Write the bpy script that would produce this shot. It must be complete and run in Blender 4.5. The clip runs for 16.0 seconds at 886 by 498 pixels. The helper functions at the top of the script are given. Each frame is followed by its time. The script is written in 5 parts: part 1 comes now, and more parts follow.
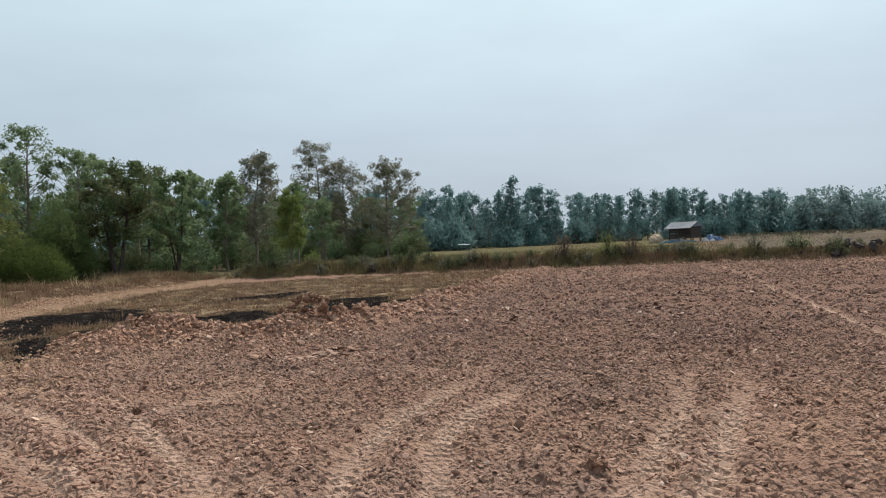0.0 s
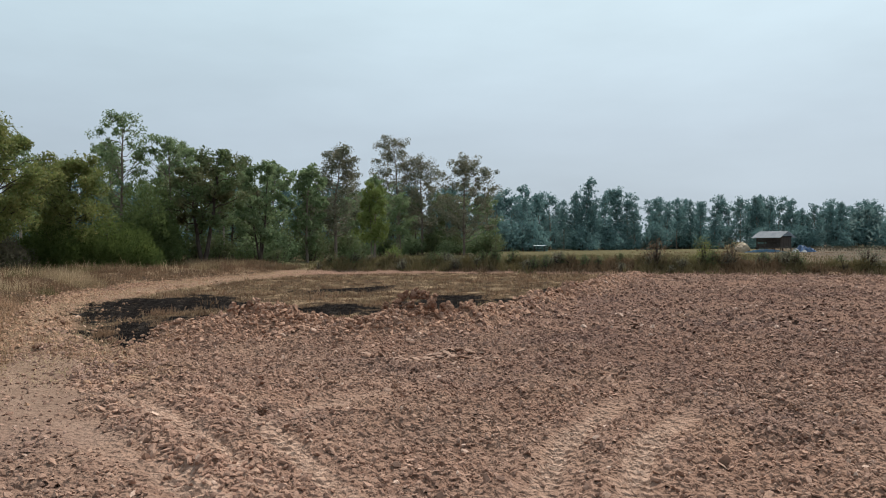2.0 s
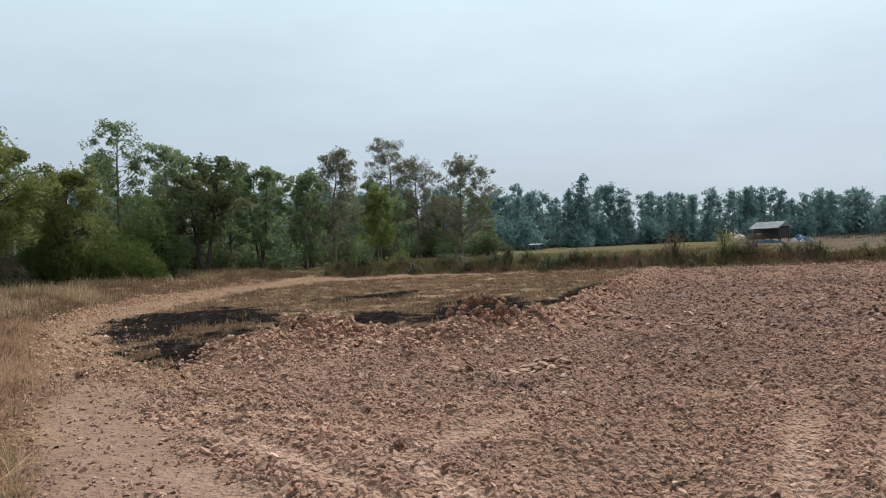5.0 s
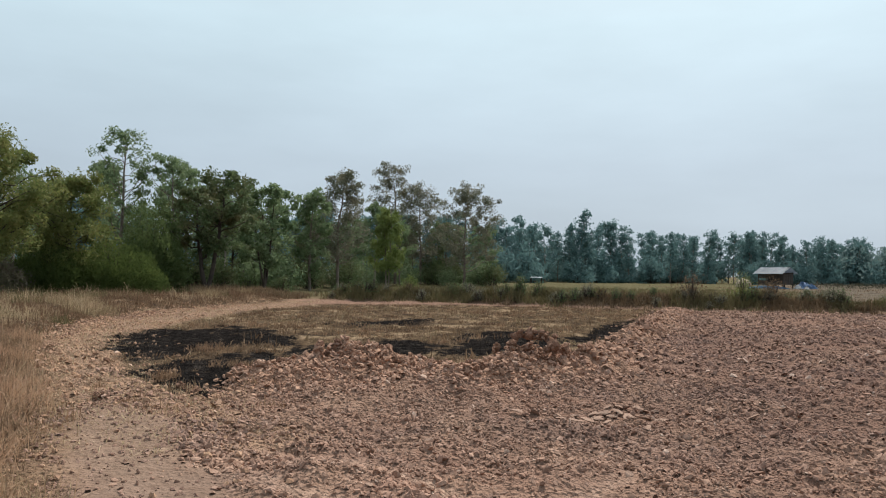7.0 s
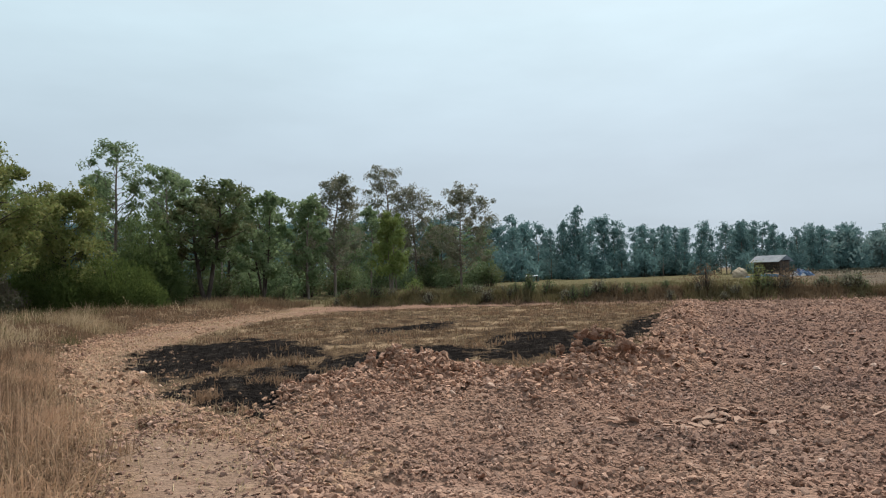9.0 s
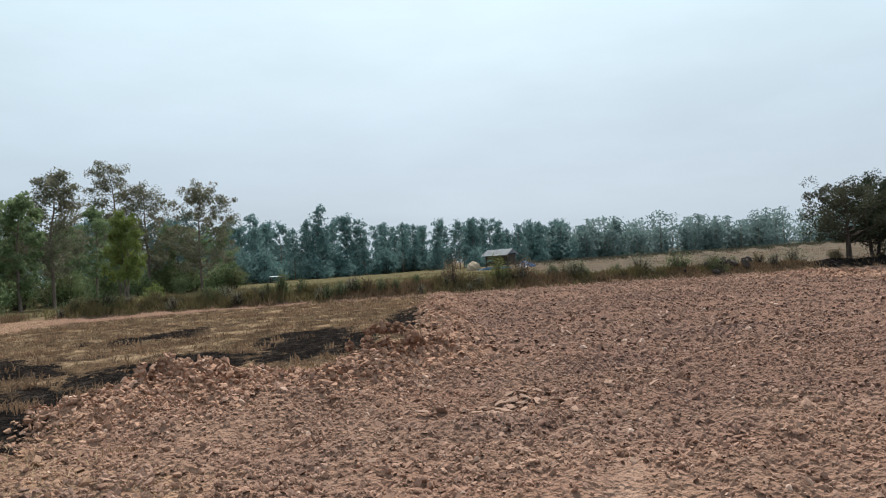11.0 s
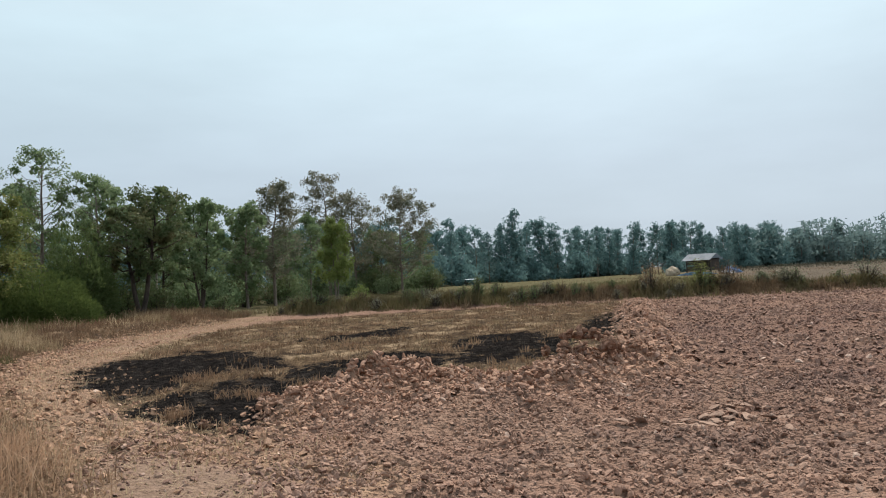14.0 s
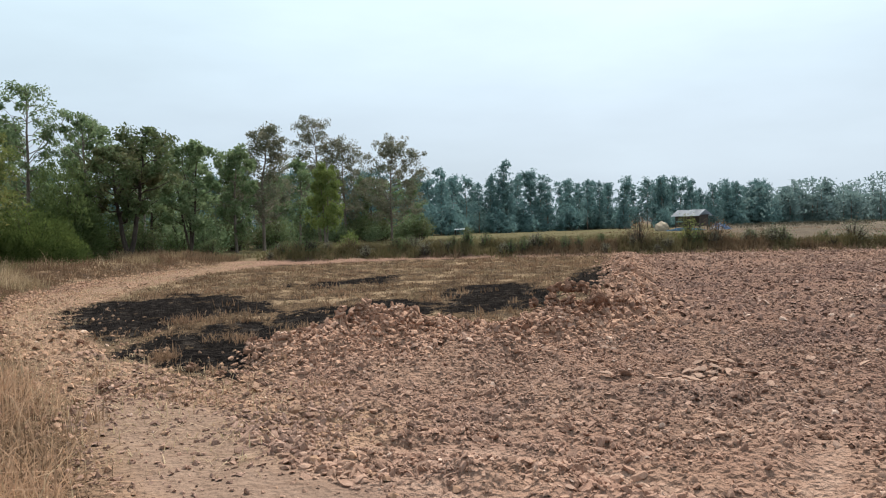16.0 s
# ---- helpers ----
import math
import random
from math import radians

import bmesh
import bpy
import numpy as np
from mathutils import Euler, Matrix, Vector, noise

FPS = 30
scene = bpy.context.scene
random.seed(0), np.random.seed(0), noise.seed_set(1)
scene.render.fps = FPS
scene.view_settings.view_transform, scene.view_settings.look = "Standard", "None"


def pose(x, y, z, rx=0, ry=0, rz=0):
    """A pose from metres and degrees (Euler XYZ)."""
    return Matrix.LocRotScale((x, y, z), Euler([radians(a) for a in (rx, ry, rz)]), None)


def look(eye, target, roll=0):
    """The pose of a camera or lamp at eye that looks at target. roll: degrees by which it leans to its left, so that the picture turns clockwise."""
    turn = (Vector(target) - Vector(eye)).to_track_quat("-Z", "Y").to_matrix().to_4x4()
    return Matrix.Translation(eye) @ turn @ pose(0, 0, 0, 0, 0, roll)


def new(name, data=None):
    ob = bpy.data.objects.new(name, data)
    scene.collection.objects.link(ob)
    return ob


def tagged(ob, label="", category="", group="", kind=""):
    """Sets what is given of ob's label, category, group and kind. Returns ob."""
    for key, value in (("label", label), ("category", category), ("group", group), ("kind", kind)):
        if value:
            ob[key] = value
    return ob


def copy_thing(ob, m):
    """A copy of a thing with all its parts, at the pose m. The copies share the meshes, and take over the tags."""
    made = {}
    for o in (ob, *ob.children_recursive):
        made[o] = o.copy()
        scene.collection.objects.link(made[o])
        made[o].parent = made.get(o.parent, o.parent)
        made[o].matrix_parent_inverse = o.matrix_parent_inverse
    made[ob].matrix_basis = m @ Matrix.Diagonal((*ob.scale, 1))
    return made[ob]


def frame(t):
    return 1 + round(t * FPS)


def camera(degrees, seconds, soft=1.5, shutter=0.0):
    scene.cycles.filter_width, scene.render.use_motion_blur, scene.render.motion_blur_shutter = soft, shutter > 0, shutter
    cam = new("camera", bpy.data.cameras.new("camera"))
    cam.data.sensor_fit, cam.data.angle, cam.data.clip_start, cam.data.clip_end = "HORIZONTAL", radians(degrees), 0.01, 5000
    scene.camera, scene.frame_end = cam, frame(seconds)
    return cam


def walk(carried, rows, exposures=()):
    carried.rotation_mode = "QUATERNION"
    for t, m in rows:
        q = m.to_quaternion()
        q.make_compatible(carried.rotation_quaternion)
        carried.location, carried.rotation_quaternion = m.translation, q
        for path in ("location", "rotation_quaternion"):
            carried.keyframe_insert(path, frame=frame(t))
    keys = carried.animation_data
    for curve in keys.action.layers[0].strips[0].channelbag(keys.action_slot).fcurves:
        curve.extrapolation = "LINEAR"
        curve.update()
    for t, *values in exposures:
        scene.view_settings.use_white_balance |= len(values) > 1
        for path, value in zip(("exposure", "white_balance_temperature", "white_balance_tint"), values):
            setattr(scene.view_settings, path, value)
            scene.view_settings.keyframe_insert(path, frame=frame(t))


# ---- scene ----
cam = camera(62.1, 16.0, 1.1)
PATH = [
    (0, (-0.05, 0.078, 1.595), (-0.03, 2.078, 1.576), -2.6),
    (0.5, (-0.248, 0.354, 1.593), (-0.264, 2.353, 1.56), -2.1),
    (1, (-0.489, 0.597, 1.575), (-0.556, 2.596, 1.547), -2.1),
    (1.5, (-0.693, 0.813, 1.555), (-0.809, 2.81, 1.533), -1.6),
    (2, (-0.929, 0.98, 1.561), (-1.094, 2.973, 1.544), -0.3),
    (2.5, (-1.175, 1.183, 1.555), (-1.366, 3.173, 1.543), 0.1),
    (3, (-1.41, 1.424, 1.55), (-1.612, 3.414, 1.559), 0.1),
    (3.2, (-1.527, 1.5, 1.543), (-1.728, 3.49, 1.561), 0.2),
    (5.3, (-2.502, 2.016, 1.585), (-2.603, 4.014, 1.571), -3.0),
    (5.5, (-2.584, 2.108, 1.603), (-2.649, 4.107, 1.589), -2.9),
    (6, (-2.76, 2.351, 1.56), (-2.768, 4.351, 1.572), -2.3),
    (6.5, (-3.011, 2.572, 1.56), (-3.056, 4.571, 1.604), -0.9),
    (7, (-3.302, 2.765, 1.567), (-3.411, 4.761, 1.631), 0.8),
    (7.5, (-3.584, 2.971, 1.539), (-3.719, 4.965, 1.606), 0.8),
    (8, (-3.889, 3.157, 1.517), (-4.026, 5.151, 1.586), 0.1),
    (8.2, (-3.983, 3.234, 1.537), (-4.117, 5.228, 1.607), -0.5),
    (10.3, (-4.824, 3.961, 1.497), (-4.55, 5.942, 1.561), -3.8),
    (10.5, (-4.877, 4.0, 1.486), (-4.504, 5.964, 1.547), -4.2),
    (11, (-4.931, 4.039, 1.498), (-4.313, 5.94, 1.535), -3.7),
    (11.5, (-4.858, 4.048, 1.504), (-4.046, 5.875, 1.526), -3.7),
    (12, (-4.865, 4.043, 1.498), (-3.976, 5.834, 1.518), -3.5),
    (12.5, (-4.917, 4.017, 1.499), (-4.125, 5.854, 1.527), -3.4),
    (13, (-4.939, 4.013, 1.494), (-4.405, 5.94, 1.545), -3.5),
    (13.5, (-4.973, 3.957, 1.509), (-4.721, 5.94, 1.581), -3.3),
    (14, (-4.997, 3.947, 1.519), (-4.889, 5.942, 1.597), -3.1),
    (14.5, (-4.987, 3.961, 1.508), (-4.896, 5.957, 1.587), -3.1),
    (15, (-4.971, 3.96, 1.511), (-4.882, 5.957, 1.58), -3.3),
    (15.5, (-4.956, 3.981, 1.523), (-4.872, 5.979, 1.523), -2.7),
    (16, (-5.002, 3.985, 1.527), (-4.872, 5.98, 1.466), -1.6),
]
walk(cam, [(t, look(eye, target, roll)) for t, eye, target, roll in PATH],
     [(0, 0.02, 6350, 10), (2.0, -0.02, 6350, 10), (2.6, 0.0, 6350, 10), (3, 0.2, 6350, 10), (5.5, 0.06, 6350, 10), (7, 0.02, 6350, 10), (7.5, 0.1, 6350, 10), (8, 0.09, 6350, 10), (10.5, 0.0, 6350, 10), (11, 0.13, 6350, 10), (11.5, 0.0, 6350, 10), (12.5, 0.0, 6350, 10), (13, 0.1, 6350, 10), (14.5, 0.08, 6350, 10), (15.5, 0.06, 6350, 10), (16, 0.33, 6350, 10)])


# ---- world, sun ----
SUN_UP, SUN_AROUND = radians(54), radians(20)
world = bpy.data.worlds.new("hazy_sky")
scene.world = world
world.use_nodes = True
wt = world.node_tree
wt.nodes.clear()


def wnode(kind, **values):
    n = wt.nodes.new(kind)
    for k, v in values.items():
        n.inputs[k].default_value = v
    return n


sky = wt.nodes.new("ShaderNodeTexSky")
sky.sky_type, sky.sun_disc = "NISHITA", False
sky.sun_elevation, sky.sun_rotation = SUN_UP, SUN_AROUND
sky.dust_density, sky.air_density = 4.0, 1.0
coord = wt.nodes.new("ShaderNodeTexCoord")
split = wt.nodes.new("ShaderNodeSeparateXYZ")
wt.links.new(coord.outputs["Generated"], split.inputs[0])
ramp = wt.nodes.new("ShaderNodeValToRGB")
ramp.color_ramp.elements[0].position, ramp.color_ramp.elements[0].color = 0.0, (0.50, 0.585, 0.665, 1)
ramp.color_ramp.elements[1].position, ramp.color_ramp.elements[1].color = 0.55, (0.78, 0.88, 0.92, 1)
e = ramp.color_ramp.elements.new(0.14)
e.color = (0.545, 0.645, 0.725, 1)
e = ramp.color_ramp.elements.new(0.32)
e.color = (0.68, 0.84, 0.90, 1)
e = ramp.color_ramp.elements.new(1.0)
e.color = (0.60, 0.66, 0.72, 1)
wt.links.new(split.outputs[2], ramp.inputs[0])
stretch = wt.nodes.new("ShaderNodeMapping")
stretch.inputs["Scale"].default_value = (1.4, 1.4, 5.0)
wt.links.new(coord.outputs["Generated"], stretch.inputs[0])
cloud = wnode("ShaderNodeTexNoise", Scale=1.6, Detail=5.0, Roughness=0.55)
wt.links.new(stretch.outputs[0], cloud.inputs["Vector"])
cramp = wt.nodes.new("ShaderNodeMapRange")
for k, v in zip(("From Min", "From Max", "To Min", "To Max"), (0.3, 0.75, 0.93, 1.10)):
    cramp.inputs[k].default_value = v
wt.links.new(cloud.outputs[0], cramp.inputs[0])
veil = wt.nodes.new("ShaderNodeVectorMath")
veil.operation = "SCALE"
wt.links.new(ramp.outputs[0], veil.inputs[0])
side = wt.nodes.new("ShaderNodeMapRange")
for k, v in zip(("From Min", "From Max", "To Min", "To Max"), (-0.5, 0.5, 0.94, 1.05)):
    side.inputs[k].default_value = v
wt.links.new(split.outputs[0], side.inputs[0])
glow = wt.nodes.new("ShaderNodeMath")
glow.operation = "MULTIPLY"
wt.links.new(cramp.outputs[0], glow.inputs[0])
wt.links.new(side.outputs[0], glow.inputs[1])
wt.links.new(glow.outputs[0], veil.inputs["Scale"])
dim = wt.nodes.new("ShaderNodeVectorMath")
dim.operation = "SCALE"
dim.inputs["Scale"].default_value = 0.10
wt.links.new(sky.outputs[0], dim.inputs[0])
both = wt.nodes.new("ShaderNodeMix")
both.data_type = "RGBA"
both.inputs[0].default_value = 0.88
wt.links.new(dim.outputs[0], both.inputs[6])
wt.links.new(veil.outputs[0], both.inputs[7])
back = wt.nodes.new("ShaderNodeBackground")
wt.links.new(both.outputs[2], back.inputs[0])
out = wt.nodes.new("ShaderNodeOutputWorld")
wt.links.new(back.outputs[0], out.inputs[0])

sun_data = bpy.data.lights.new("sun", "SUN")
sun_data.energy, sun_data.angle, sun_data.color = 5.0, radians(0.7), (1.0, 0.93, 0.84)
sun = new("sun", sun_data)
to_sun = Vector((math.sin(SUN_AROUND) * math.cos(SUN_UP), math.cos(SUN_AROUND) * math.cos(SUN_UP), math.sin(SUN_UP)))
sun.matrix_world = look(to_sun * 100, (0, 0, 0))

# ---- materials ----


class Nodes:
    """A small builder for node materials."""

    def __init__(self, name):
        self.mat = bpy.data.materials.new(name)
        self.mat.use_nodes = True
        self.t = self.mat.node_tree
        self.bsdf = self.t.nodes["Principled BSDF"]
        self.out = self.t.nodes["Material Output"]
        self.pos = self.t.nodes.new("ShaderNodeTexCoord").outputs["Object"]

    def put(self, socket, value):
        if isinstance(value, bpy.types.NodeSocket):
            self.t.links.new(value, socket)
        else:
            socket.default_value = (*value, 1) if isinstance(value, tuple) and len(value) == 3 and socket.type == "RGBA" else value

    def noise(self, scale, detail=4.0, rough=0.6, squash=None, where=None):
        n = self.t.nodes.new("ShaderNodeTexNoise")
        v = where or self.pos
        if squash:
            m = self.t.nodes.new("ShaderNodeMapping")
            m.inputs["Scale"].default_value = squash
            self.t.links.new(v, m.inputs[0])
            v = m.outputs[0]
        self.t.links.new(v, n.inputs["Vector"])
        n.inputs["Scale"].default_value, n.inputs["Detail"].default_value, n.inputs["Roughness"].default_value = scale, detail, rough
        return n.outputs[0]

    def voronoi(self, scale, feature="F1"):
        n = self.t.nodes.new("ShaderNodeTexVoronoi")
        n.feature = feature
        n.inputs["Scale"].default_value = scale
        self.t.links.new(self.pos, n.inputs["Vector"])
        return n.outputs[0]

    def span(self, value, a, b, c=0.0, d=1.0):
        n = self.t.nodes.new("ShaderNodeMapRange")
        for k, v in zip(("From Min", "From Max", "To Min", "To Max"), (a, b, c, d)):
            n.inputs[k].default_value = v
        self.put(n.inputs[0], value)
        return n.outputs[0]

    def math(self, how, a, b=0.0):
        n = self.t.nodes.new("ShaderNodeMath")
        n.operation = how
        self.put(n.inputs[0], a)
        self.put(n.inputs[1], b)
        return n.outputs[0]

    def mix(self, fac, a, b, how="MIX"):
        n = self.t.nodes.new("ShaderNodeMix")
        n.data_type, n.blend_type = "RGBA", how
        self.put(n.inputs[0], fac)
        self.put(n.inputs[6], a)
        self.put(n.inputs[7], b)
        return n.outputs[2]

    def attr(self, name):
        n = self.t.nodes.new("ShaderNodeAttribute")
        n.attribute_name = name
        return n.outputs["Fac"]

    def island(self):
        return self.t.nodes.new("ShaderNodeNewGeometry").outputs["Random Per Island"]

    def each(self):
        return self.t.nodes.new("ShaderNodeObjectInfo").outputs["Random"]

    def done(self, colour, rough=0.9, bump=None, strength=0.4, depth=0.02, metal=0.0, spec=0.2):
        self.put(self.bsdf.inputs["Base Color"], colour)
        self.put(self.bsdf.inputs["Roughness"], rough)
        self.put(self.bsdf.inputs["Metallic"], metal)
        self.bsdf.inputs["Specular IOR Level"].default_value = spec
        if bump is not None:
            n = self.t.nodes.new("ShaderNodeBump")
            n.inputs["Strength"].default_value, n.inputs["Distance"].default_value = strength, depth
            self.put(n.inputs["Height"], bump)
            self.t.links.new(n.outputs[0], self.bsdf.inputs["Normal"])
        return self.mat


SOIL_LIGHT, SOIL_DARK, SOIL_RED, SOIL_GREY = (0.375, 0.25, 0.188), (0.205, 0.127, 0.095), (0.335, 0.198, 0.143), (0.215, 0.147, 0.126)


def soil_colour(n):
    c = n.mix(n.span(n.noise(9.0, 3.0, 0.6), 0.36, 0.64), SOIL_DARK, SOIL_LIGHT)
    c = n.mix(n.span(n.noise(30.0, 3.0, 0.6), 0.5, 0.7, 0.0, 0.4), c, (0.44, 0.30, 0.228))
    c = n.mix(n.span(n.noise(0.45, 4.0, 0.6), 0.42, 0.64, 0.0, 0.5), c, SOIL_RED)
    c = n.mix(n.span(n.noise(0.22, 5.0, 0.65, (1, 1.7, 1)), 0.5, 0.62, 0.0, 0.55), c, SOIL_GREY)
    c = n.mix(n.span(n.noise(0.8, 5.0, 0.65, (1.5, 1, 1)), 0.5, 0.63, 0.0, 0.45), c, (0.40, 0.262, 0.185))
    xyz = n.t.nodes.new("ShaderNodeSeparateXYZ")
    n.t.links.new(n.pos, xyz.inputs[0])
    # Damp zone of the field, darker than the rest.
    dark_soil = n.math("MULTIPLY", n.span(xyz.outputs[0], -3.5, 1.0), n.math("MULTIPLY", n.span(xyz.outputs[1], 6.5, 10.5), n.span(xyz.outputs[1], 22.0, 34.0, 1.0, 0.15)))
    dark_soil = n.math("MULTIPLY", dark_soil, n.span(n.noise(0.6, 4.0, 0.6), 0.3, 0.62, 0.25, 0.9))
    c = n.mix(dark_soil, c, n.mix(0.62, c, (0.172, 0.108, 0.094)))
    return c


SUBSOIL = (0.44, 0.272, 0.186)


def ground_material():
    n = Nodes("field_ground")
    # Soil below the clods darkened to stand for shade in the gaps between them.
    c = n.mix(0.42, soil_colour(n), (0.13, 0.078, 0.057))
    fine = n.noise(60.0, 4.0, 0.7)
    path = n.mix(n.span(n.noise(3.0, 6.0, 0.7), 0.35, 0.65), (0.155, 0.108, 0.082), (0.235, 0.168, 0.128))
    path = n.mix(n.span(fine, 0.45, 0.65, 0, 0.5), path, (0.21, 0.142, 0.105))
    path = n.mix(n.span(n.noise(11.0, 5.0, 0.7, (0.6, 1, 1)), 0.5, 0.66, 0, 0.6), path, (0.135, 0.09, 0.066))
    c = n.mix(n.math("MULTIPLY", n.attr("heap"), 0.55), c, SUBSOIL)
    c = n.mix(n.math("MULTIPLY", n.attr("dusty"), n.span(n.noise(1.6, 5.0, 0.65), 0.35, 0.6, 0.2, 0.6)), c, n.mix(n.span(n.noise(12.0, 4.0, 0.65), 0.38, 0.62), (0.24, 0.15, 0.095), (0.43, 0.29, 0.18)))
    c = n.mix(n.math("MULTIPLY", n.attr("path"), 0.85), c, path)
    c = n.mix(n.attr("track"), c, n.mix(n.span(n.noise(14.0, 3.0, 0.6), 0.36, 0.62), (0.28, 0.188, 0.14), (0.48, 0.34, 0.26)))
    # Stubble ground: the dark tone also paints the shadowed gaps between tufts.
    straw = n.mix(n.span(n.noise(2.2, 6.0, 0.75, (1, 0.6, 1)), 0.42, 0.58), (0.045, 0.031, 0.021), (0.15, 0.103, 0.063))
    straw = n.mix(n.span(n.noise(35.0, 4.0, 0.7, (1, 0.5, 1)), 0.46, 0.62, 0, 0.6), straw, (0.075, 0.052, 0.036))
    straw = n.mix(n.span(n.noise(1.0, 6.0, 0.7, (1, 0.7, 1)), 0.5, 0.6, 0, 0.75), straw, (0.31, 0.225, 0.145))
    c = n.mix(n.attr("straw"), c, straw)
    # Ground under the grove painted dark, for the shade beneath the trees.
    c = n.mix(n.attr("grove_shade"), c, n.mix(n.span(n.noise(2.0, 6.0, 0.7), 0.4, 0.6), (0.05, 0.038, 0.024), (0.12, 0.082, 0.05)))
    meadow = n.mix(n.span(n.noise(0.25, 6.0, 0.65), 0.35, 0.65), (0.1, 0.09, 0.048), (0.165, 0.138, 0.085))
    meadow = n.mix(n.span(n.noise(5.0, 5.0, 0.7), 0.4, 0.65, 0, 0.6), meadow, (0.075, 0.074, 0.036))
    c = n.mix(n.attr("meadow"), c, meadow)
    fallow = n.mix(n.span(n.noise(0.35, 6.0, 0.7, (1, 2.2, 1)), 0.4, 0.6), (0.096, 0.08, 0.062), (0.168, 0.137, 0.106))
    c = n.mix(n.attr("fallow"), c, fallow)
    edge = n.math("ADD", n.attr("burn"), n.math("MULTIPLY", n.span(n.attr("burn"), 0.0, 0.25), n.span(n.math("ADD", n.math("MULTIPLY", n.noise(1.1, 4.0, 0.65, (1, 0.7, 1)), 0.5), n.math("MULTIPLY", n.noise(4.5, 6.0, 0.75, (1, 0.6, 1)), 0.5)), 0.38, 0.62, -0.64, 0.5)))
    spots = n.math("MULTIPLY", n.attr("straw"), n.span(n.noise(0.85, 6.0, 0.75, (1, 0.8, 1)), 0.53, 0.6, 0.0, 0.75))
    c = n.mix(n.math("MULTIPLY", spots, n.span(n.attr("meadow"), 0.0, 0.3, 1.0, 0.0)), c, (0.045, 0.033, 0.025))
    c = n.mix(n.span(edge, 0.08, 0.42, 0, 0.72), c, n.mix(n.span(n.noise(12.0, 4.0, 0.7), 0.4, 0.6), (0.035, 0.026, 0.02), (0.10, 0.07, 0.046)))
    black = n.mix(n.span(n.noise(7.0, 6.0, 0.75), 0.45, 0.68), (0.006, 0.0058, 0.006), (0.032, 0.028, 0.026))
    black = n.mix(n.span(n.noise(2.2, 6.0, 0.75), 0.56, 0.68, 0, 0.75), black, (0.085, 0.072, 0.062))
    c = n.mix(n.span(edge, 0.40, 0.54, 0, 0.97), c, black)
    b = n.math("ADD", n.math("MULTIPLY", n.noise(17.0, 4.0, 0.6), 1.1), n.math("MULTIPLY", n.voronoi(24.0), 0.7))
    b = n.math("MULTIPLY", b, n.span(n.attr("path"), 0.1, 0.8, 1.0, 0.45))
    return n.done(c, n.span(n.attr("burn"), 0, 1, 0.95, 0.85), b, 1.0, 0.055, spec=0.0)


def clod_material(name="clod_soil", heap=0.0, deepen=0.0, dusty=0.0, grain=34.0):
    n = Nodes(name)
    c = soil_colour(n)
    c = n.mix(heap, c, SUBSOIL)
    # Red-brown soil tone, deepened where it also stands for shade among clods.
    c = n.mix(deepen, c, (0.17, 0.092, 0.06))
    c = n.mix(dusty, c, (0.43, 0.272, 0.168))
    tint = n.math("FRACT", n.math("ADD", n.island(), n.each()))
    c = n.mix(n.span(tint, 0.0, 0.5, 0.45, 0.0), c, (0.16, 0.095, 0.07))
    c = n.mix(n.span(tint, 0.6, 0.98, 0.0, 0.25), c, (0.45, 0.305, 0.235))
    c = n.mix(n.span(tint, 0.982, 0.99, 0.0, 0.55 * (1 - deepen)), c, (0.62, 0.47, 0.38))
    return n.done(c, 0.95, n.noise(grain, 5.0, 0.65), 0.55 if grain > 10 else 0.6, 0.02 if grain > 10 else 0.07, spec=0.0)


def blade_material(name, a, b, c2, clear=0.25, rough=0.8, spec=0.15):
    n = Nodes(name)
    r = n.island()
    c = n.mix(n.span(r, 0.0, 1.0), a, b)
    c = n.mix(n.span(n.noise(0.6, 4.0, 0.6), 0.45, 0.65, 0, 0.7), c, c2)
    n.done(c, rough, spec=spec)
    thin = n.t.nodes.new("ShaderNodeBsdfTranslucent")
    n.put(thin.inputs[0], c)
    mixer = n.t.nodes.new("ShaderNodeMixShader")
    mixer.inputs[0].default_value = clear
    n.t.links.new(n.bsdf.outputs[0], mixer.inputs[1])
    n.t.links.new(thin.outputs[0], mixer.inputs[2])
    n.t.links.new(mixer.outputs[0], n.out.inputs[0])
    return n.mat


def bark_material(name, a, b):
    n = Nodes(name)
    c = n.mix(n.span(n.noise(7.0, 6.0, 0.7, (1, 1, 0.25)), 0.35, 0.65), a, b)
    return n.done(c, 0.9, n.noise(22.0, 5.0, 0.7, (1, 1, 0.2)), 0.6, 0.03)


def plain_material(name, a, b, scale=6.0, rough=0.7, metal=0.0, spec=0.3):
    n = Nodes(name)
    c = n.mix(n.span(n.noise(scale, 6.0, 0.7), 0.35, 0.65), a, b)
    return n.done(c, rough, n.noise(scale * 5, 4.0, 0.6), 0.25, 0.01, metal, spec)


GROUND = ground_material()
CLOD = clod_material()
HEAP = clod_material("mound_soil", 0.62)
# Dark brown clods; on the mound the tone includes shadow between clods.
DARK_CLOD = clod_material("dark_clod_soil", 0.3, 0.5)
VERGE = clod_material("verge_soil", 0.3, 0.0, 0.55)
LUMP = clod_material("lump_soil", 0.0, 0.0, 0.0, 3.5)
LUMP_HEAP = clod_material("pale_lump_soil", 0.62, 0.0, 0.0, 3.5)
# Darkest lumps: brown soil with the shadow of their gaps put into the colour.
LUMP_DARK = clod_material("dark_lump_soil", 0.15, 0.7, 0.0, 3.5)
TANGLE = blade_material("reddish_dead_grass", (0.37, 0.245, 0.152), (0.155, 0.096, 0.06), (0.26, 0.16, 0.10), 0.3)
